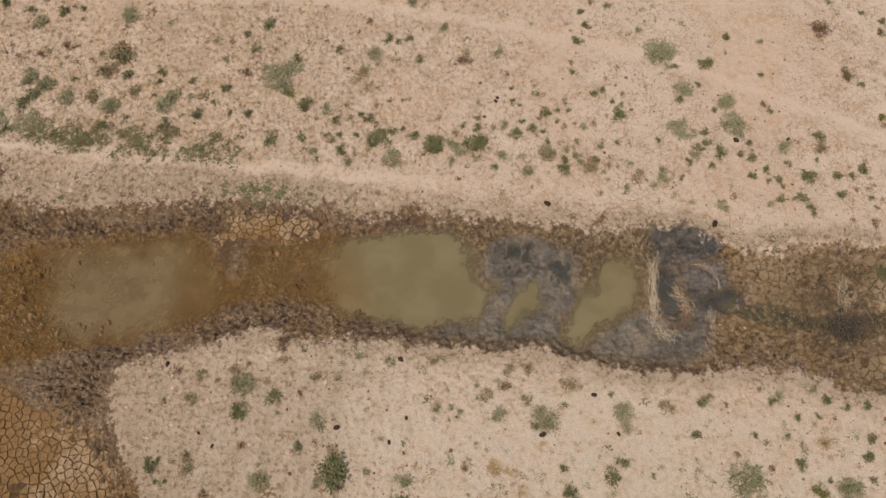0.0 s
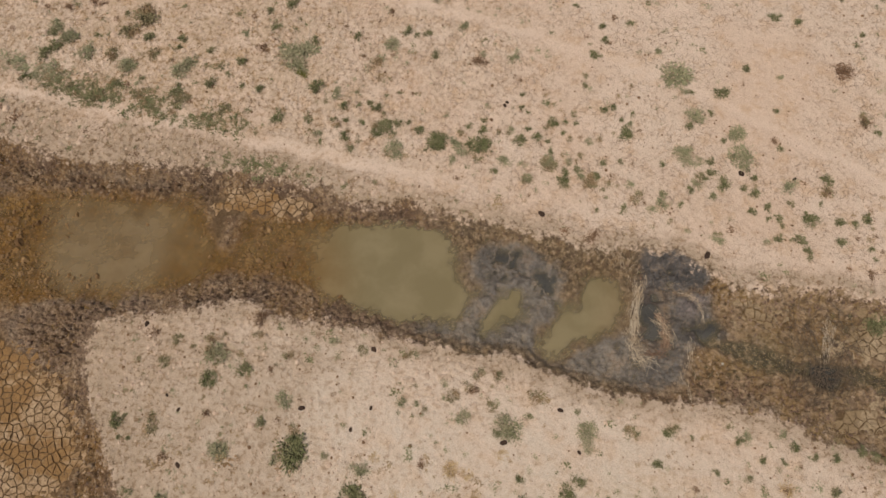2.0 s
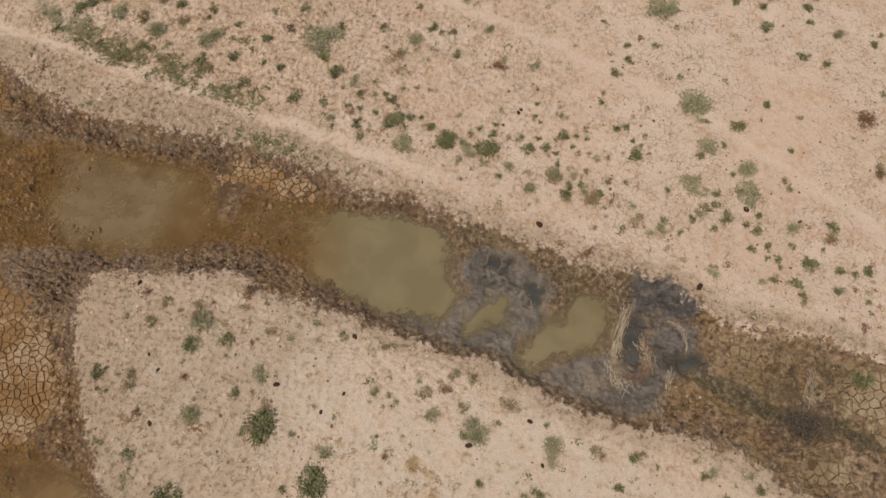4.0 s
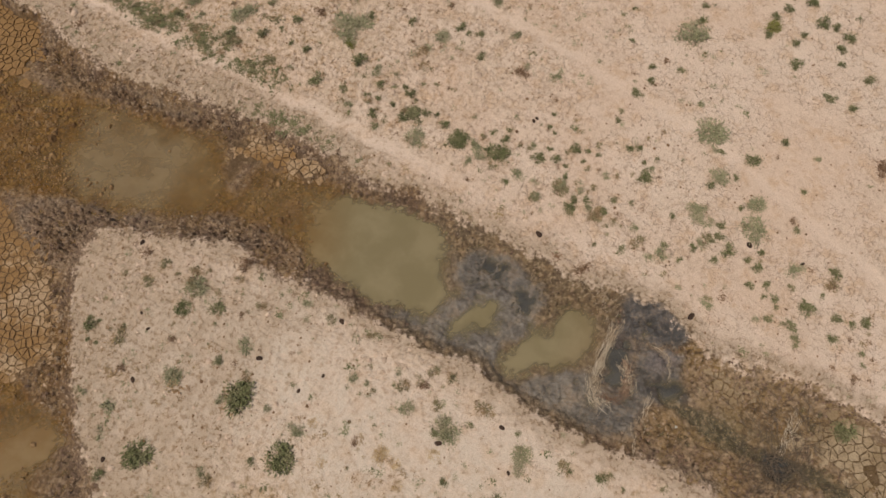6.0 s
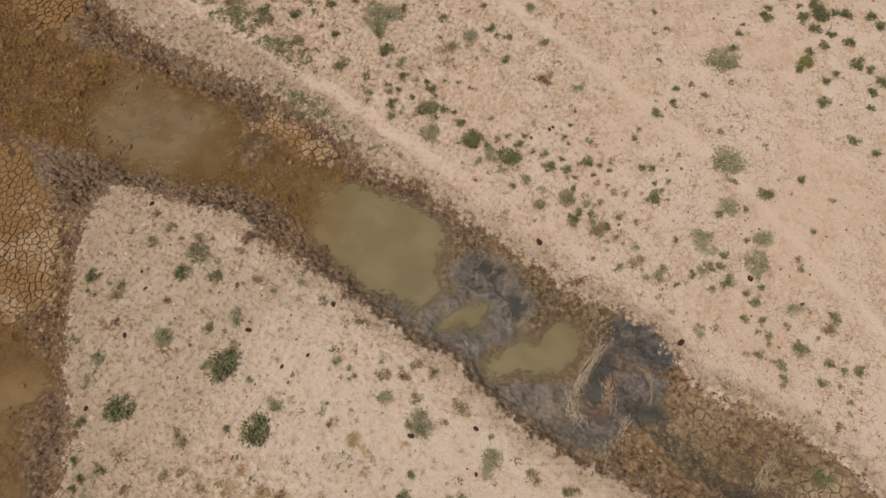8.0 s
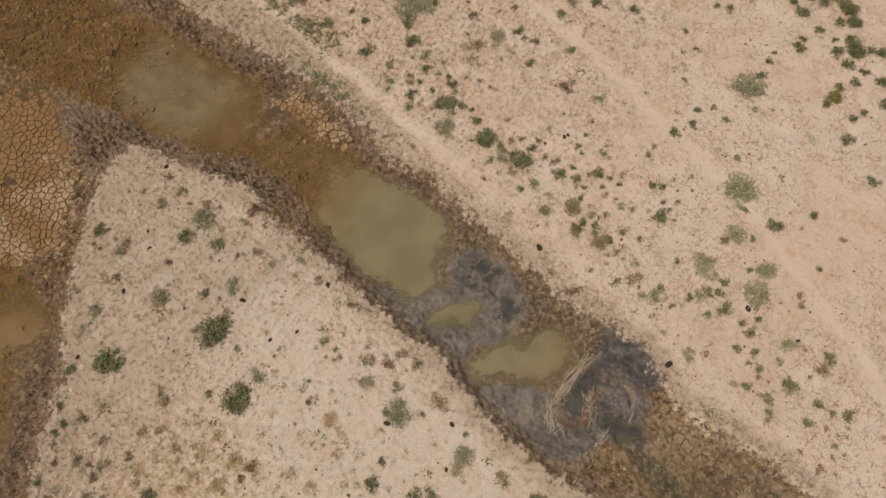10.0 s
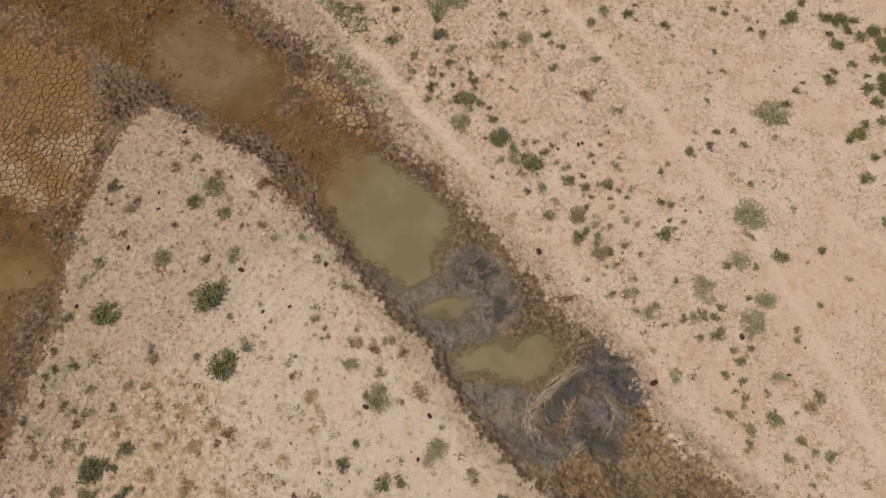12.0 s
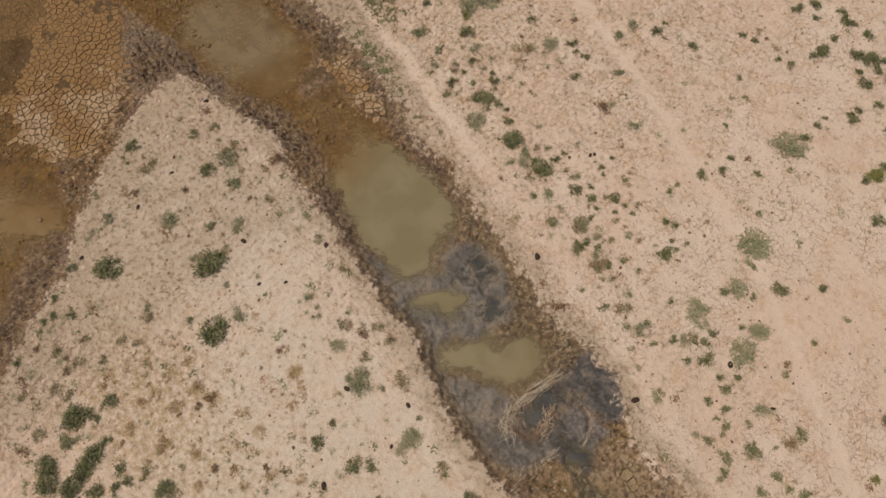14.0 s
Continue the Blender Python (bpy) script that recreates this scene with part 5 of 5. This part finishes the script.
reed_mat("dead_stalks", [(16.2, 10.7), (16.9, 9.4), (17.2, 8.0), (16.4, 6.6)], 0.45, 150, 0.9, "dark dead stalks matted over creek mud", rng, 0.013, 0.6, BRUSH)
reed_mat("dead_stalks", [(18.6, 10.4), (18.9, 9.0), (18.7, 7.4), (17.6, 6.3)], 0.45, 140, 0.9, "dark dead stalks matted over creek mud", rng, 0.013, 0.7, BRUSH)
reed_mat("dead_stalks", [(12.6, 6.3), (14.6, 6.5), (16.6, 6.0)], 0.4, 90, 0.5, "thin brown dead stalks in trampled mud", rng, 0.01, 1.2, ROOT)


def dead_brush(x, y, reach, count, rng):
    root = tagged(new("dead_brush"), "bare dead brown brush lying in the creek mud", "brush", "dead brush in the creek")
    root.location = (x, y, height_at(x, y))
    for k in range(count):
        verts, faces = [], []
        a = rng.uniform(0, 6.28)
        ln = reach * rng.uniform(0.5, 1.1)
        tip = np.array([math.cos(a) * ln, math.sin(a) * ln, 0.08 + 0.35 * rng.uniform()])
        root_at = np.array([rng.normal(0, reach * 0.35), rng.normal(0, reach * 0.35), 0.0])
        tip = tip + root_at
        stalk(verts, faces, root_at - (0, 0, 0.03), tip, 0.022, rng, 4, 0.16)
        branch = part("branch", mesh_of("branch", verts, faces, BRUSH), root)
        for j in range(4):
            verts, faces = [], []
            f = rng.uniform(0.25, 0.9)
            b = a + rng.normal(0, 0.6)
            fork = root_at + (tip - root_at) * f
            e = fork + np.array([math.cos(b), math.sin(b), 0.1]) * ln * 0.45
            stalk(verts, faces, fork, e, 0.012, rng, 2, 0.1)
            part("twig", mesh_of("twig", verts, faces, BRUSH), branch)


dead_brush(17.8, 8.0, 1.1, 30, rng)
dead_brush(17.0, 7.4, 0.9, 9, rng)
dead_brush(18.7, 9.1, 1.0, 14, rng)
dead_brush(17.2, 9.9, 0.8, 10, rng)
dead_brush(17.9, 6.6, 0.9, 12, rng)
dead_brush(20.8, 7.6, 0.9, 8, rng)

# ---- stones ----
def pebble(x, y, r, label):
    bm = bmesh.new()
    bmesh.ops.create_icosphere(bm, subdivisions=2, radius=1)
    for v in bm.verts:
        v.co *= 1 + 0.25 * noise.noise(v.co * 1.7 + Vector((x, y, 0)))
        v.co.z *= 0.6
    me = bpy.data.meshes.new("stone")
    bm.to_mesh(me)
    me.materials.append(STONE)
    ob = tagged(new("stone", me), label, "stone", "stones in the creek")
    ob.location, ob.scale = (x, y, height_at(x, y) + 0.25 * r), (r, r * 0.8, r)


pebble(13.1, 7.5, 0.1, "white rounded stone in ochre creek mud")
# a white scrap on the plain, drawn with the stone's shape and material
pebble(-2.2, -6.2, 0.1, "white scrap lying on dry silt")
pebble(-13.8, 8.4, 0.07, "small white stone at the muddy water's edge")

# ---- cracked mud plates: pieces of the ground ----
def clip(poly, px, py, nx_, ny_):
    out = []
    for (ax, ay), (bx, by) in zip(poly, poly[1:] + poly[:1]):
        da, db = (ax - px) * nx_ + (ay - py) * ny_, (bx - px) * nx_ + (by - py) * ny_
        if da <= 0:
            out.append((ax, ay))
        if (da < 0) != (db < 0) and da != db:
            s = da / (da - db)
            out.append((ax + (bx - ax) * s, ay + (by - ay) * s))
    return out


def plates(outline, size, rng):
    """Uneven cells that fill an outline: centre and corners of each."""
    xs, ys = [q[0] for q in outline], [q[1] for q in outline]
    cols, rows = int((max(xs) - min(xs)) / size) + 3, int((max(ys) - min(ys)) / size) + 3
    seeds = {}
    for i in range(cols):
        for j in range(rows):
            seeds[i, j] = (min(xs) + (i - 1 + 0.5 * (j % 2) + rng.uniform(-0.5, 0.5)) * size, min(ys) + (j - 1 + rng.uniform(-0.5, 0.5)) * size)
    for (i, j), (cx, cy) in seeds.items():
        fits = inside(np.array([cx + 0.3 * math.sin(cy * 3)]), np.array([cy + 0.3 * math.sin(cx * 3)]), outline)[0]
        if fits < rng.uniform(-0.5, 0.1):
            continue
        poly = [(cx - size * 1.3, cy - size * 1.3), (cx + size * 1.3, cy - size * 1.3), (cx + size * 1.3, cy + size * 1.3), (cx - size * 1.3, cy + size * 1.3)]
        for di in (-2, -1, 0, 1, 2):
            for dj in (-2, -1, 0, 1, 2):
                q = seeds.get((i + di, j + dj))
                if q and (di or dj) and poly:
                    dx, dy = q[0] - cx, q[1] - cy
                    far = math.hypot(dx, dy)
                    gap = rng.uniform(0.003, 0.02)
                    poly = clip(poly, cx + dx / 2 - dx / far * gap, cy + dy / 2 - dy / far * gap, dx, dy)
        if len(poly) < 3:
            continue
        worn = []
        for (ax, ay), (bx, by) in zip(poly, poly[1:] + poly[:1]):
            long = math.hypot(bx - ax, by - ay)
            worn.append((ax, ay))
            if long > size * 0.3:
                s, off = rng.uniform(0.35, 0.65), rng.uniform(-0.1, 0.02) * size
                worn.append((ax + (bx - ax) * s + (by - ay) / long * off, ay + (by - ay) * s - (bx - ax) / long * off))
        yield cx, cy, worn


def plate_shape(cx, cy, poly, top, rng):
    """A crust plate with ragged, sloping edges and a hollow or domed top."""
    n = len(poly)
    local = [(px - cx, py - cy) for px, py in poly]
    verts = [(a, b, -0.1) for a, b in local]
    for a, b in local:
        f = rng.uniform(0.9, 0.985)
        verts.append((a * f, b * f, rng.uniform(-0.012, 0.012)))
    verts.append((0, 0, rng.uniform(-0.02, 0.012)))
    tris = []
    for k in range(n):
        m = (k + 1) % n
        tris += [(k, m, n + m), (k, n + m, n + k), (n + k, n + m, 2 * n)]
    return verts, tris


rest, made = {PLATE: ([], []), PLATE_BROWN: ([], [])}, 0
tilt = np.random.default_rng(11)
for n_zone in (2, 5, 4, 3, 0, 1):
    outline, size = CRACKED[n_zone]
    crust = PLATE_BROWN if n_zone > 2 else PLATE
    for cx, cy, poly in plates(outline, size, tilt):
        d, under = spot("d", cx, cy), max(spot("shallow", cx, cy), spot("pool", cx, cy))
        if d < 0.3 or rough(np.array([cx]), np.array([cy]), 2.2, 57)[0] > (0.72 if n_zone < 2 else 0.5):
            continue
        top = -0.458 + 0.03 * float(rough(np.array([cx]), np.array([cy]), 3.0, 55)[0]) - 0.05 * under + tilt.uniform(-0.012, 0.012)
        if n_zone == 0:
            top -= 0.05 * float(step(-23.5, -27, np.array([cx]))[0])
        if n_zone == 2 and cy < 12.5:
            top = -0.545
        elif n_zone >= 2:
            top += 0.12 * (1 - float(step(0.3, 1.6, np.array([d]))[0]))
        verts, tris = plate_shape(cx, cy, poly, top, tilt)
        if made < 300 and (n_zone >= 2 or (n_zone == 0 and cx > -23.6)):
            ob = part("mud_plate", mesh_of("mud_plate", verts, tris, crust), ground)
            ob.location = (cx, cy, top)
            made += 1
        else:
            rest_v, rest_f = rest[crust]
            b = len(rest_v)
            rest_v += [(v[0] + cx, v[1] + cy, v[2] + top) for v in verts]
            rest_f += [(i + b, j + b, k + b) for i, j, k in tris]
for crust, (rest_v, rest_f) in rest.items():
    if rest_f:
        tagged(part("mud_plates", mesh_of("mud_plates", rest_v, rest_f, crust), ground), "curling plates of cracked mud", kind="stuff")
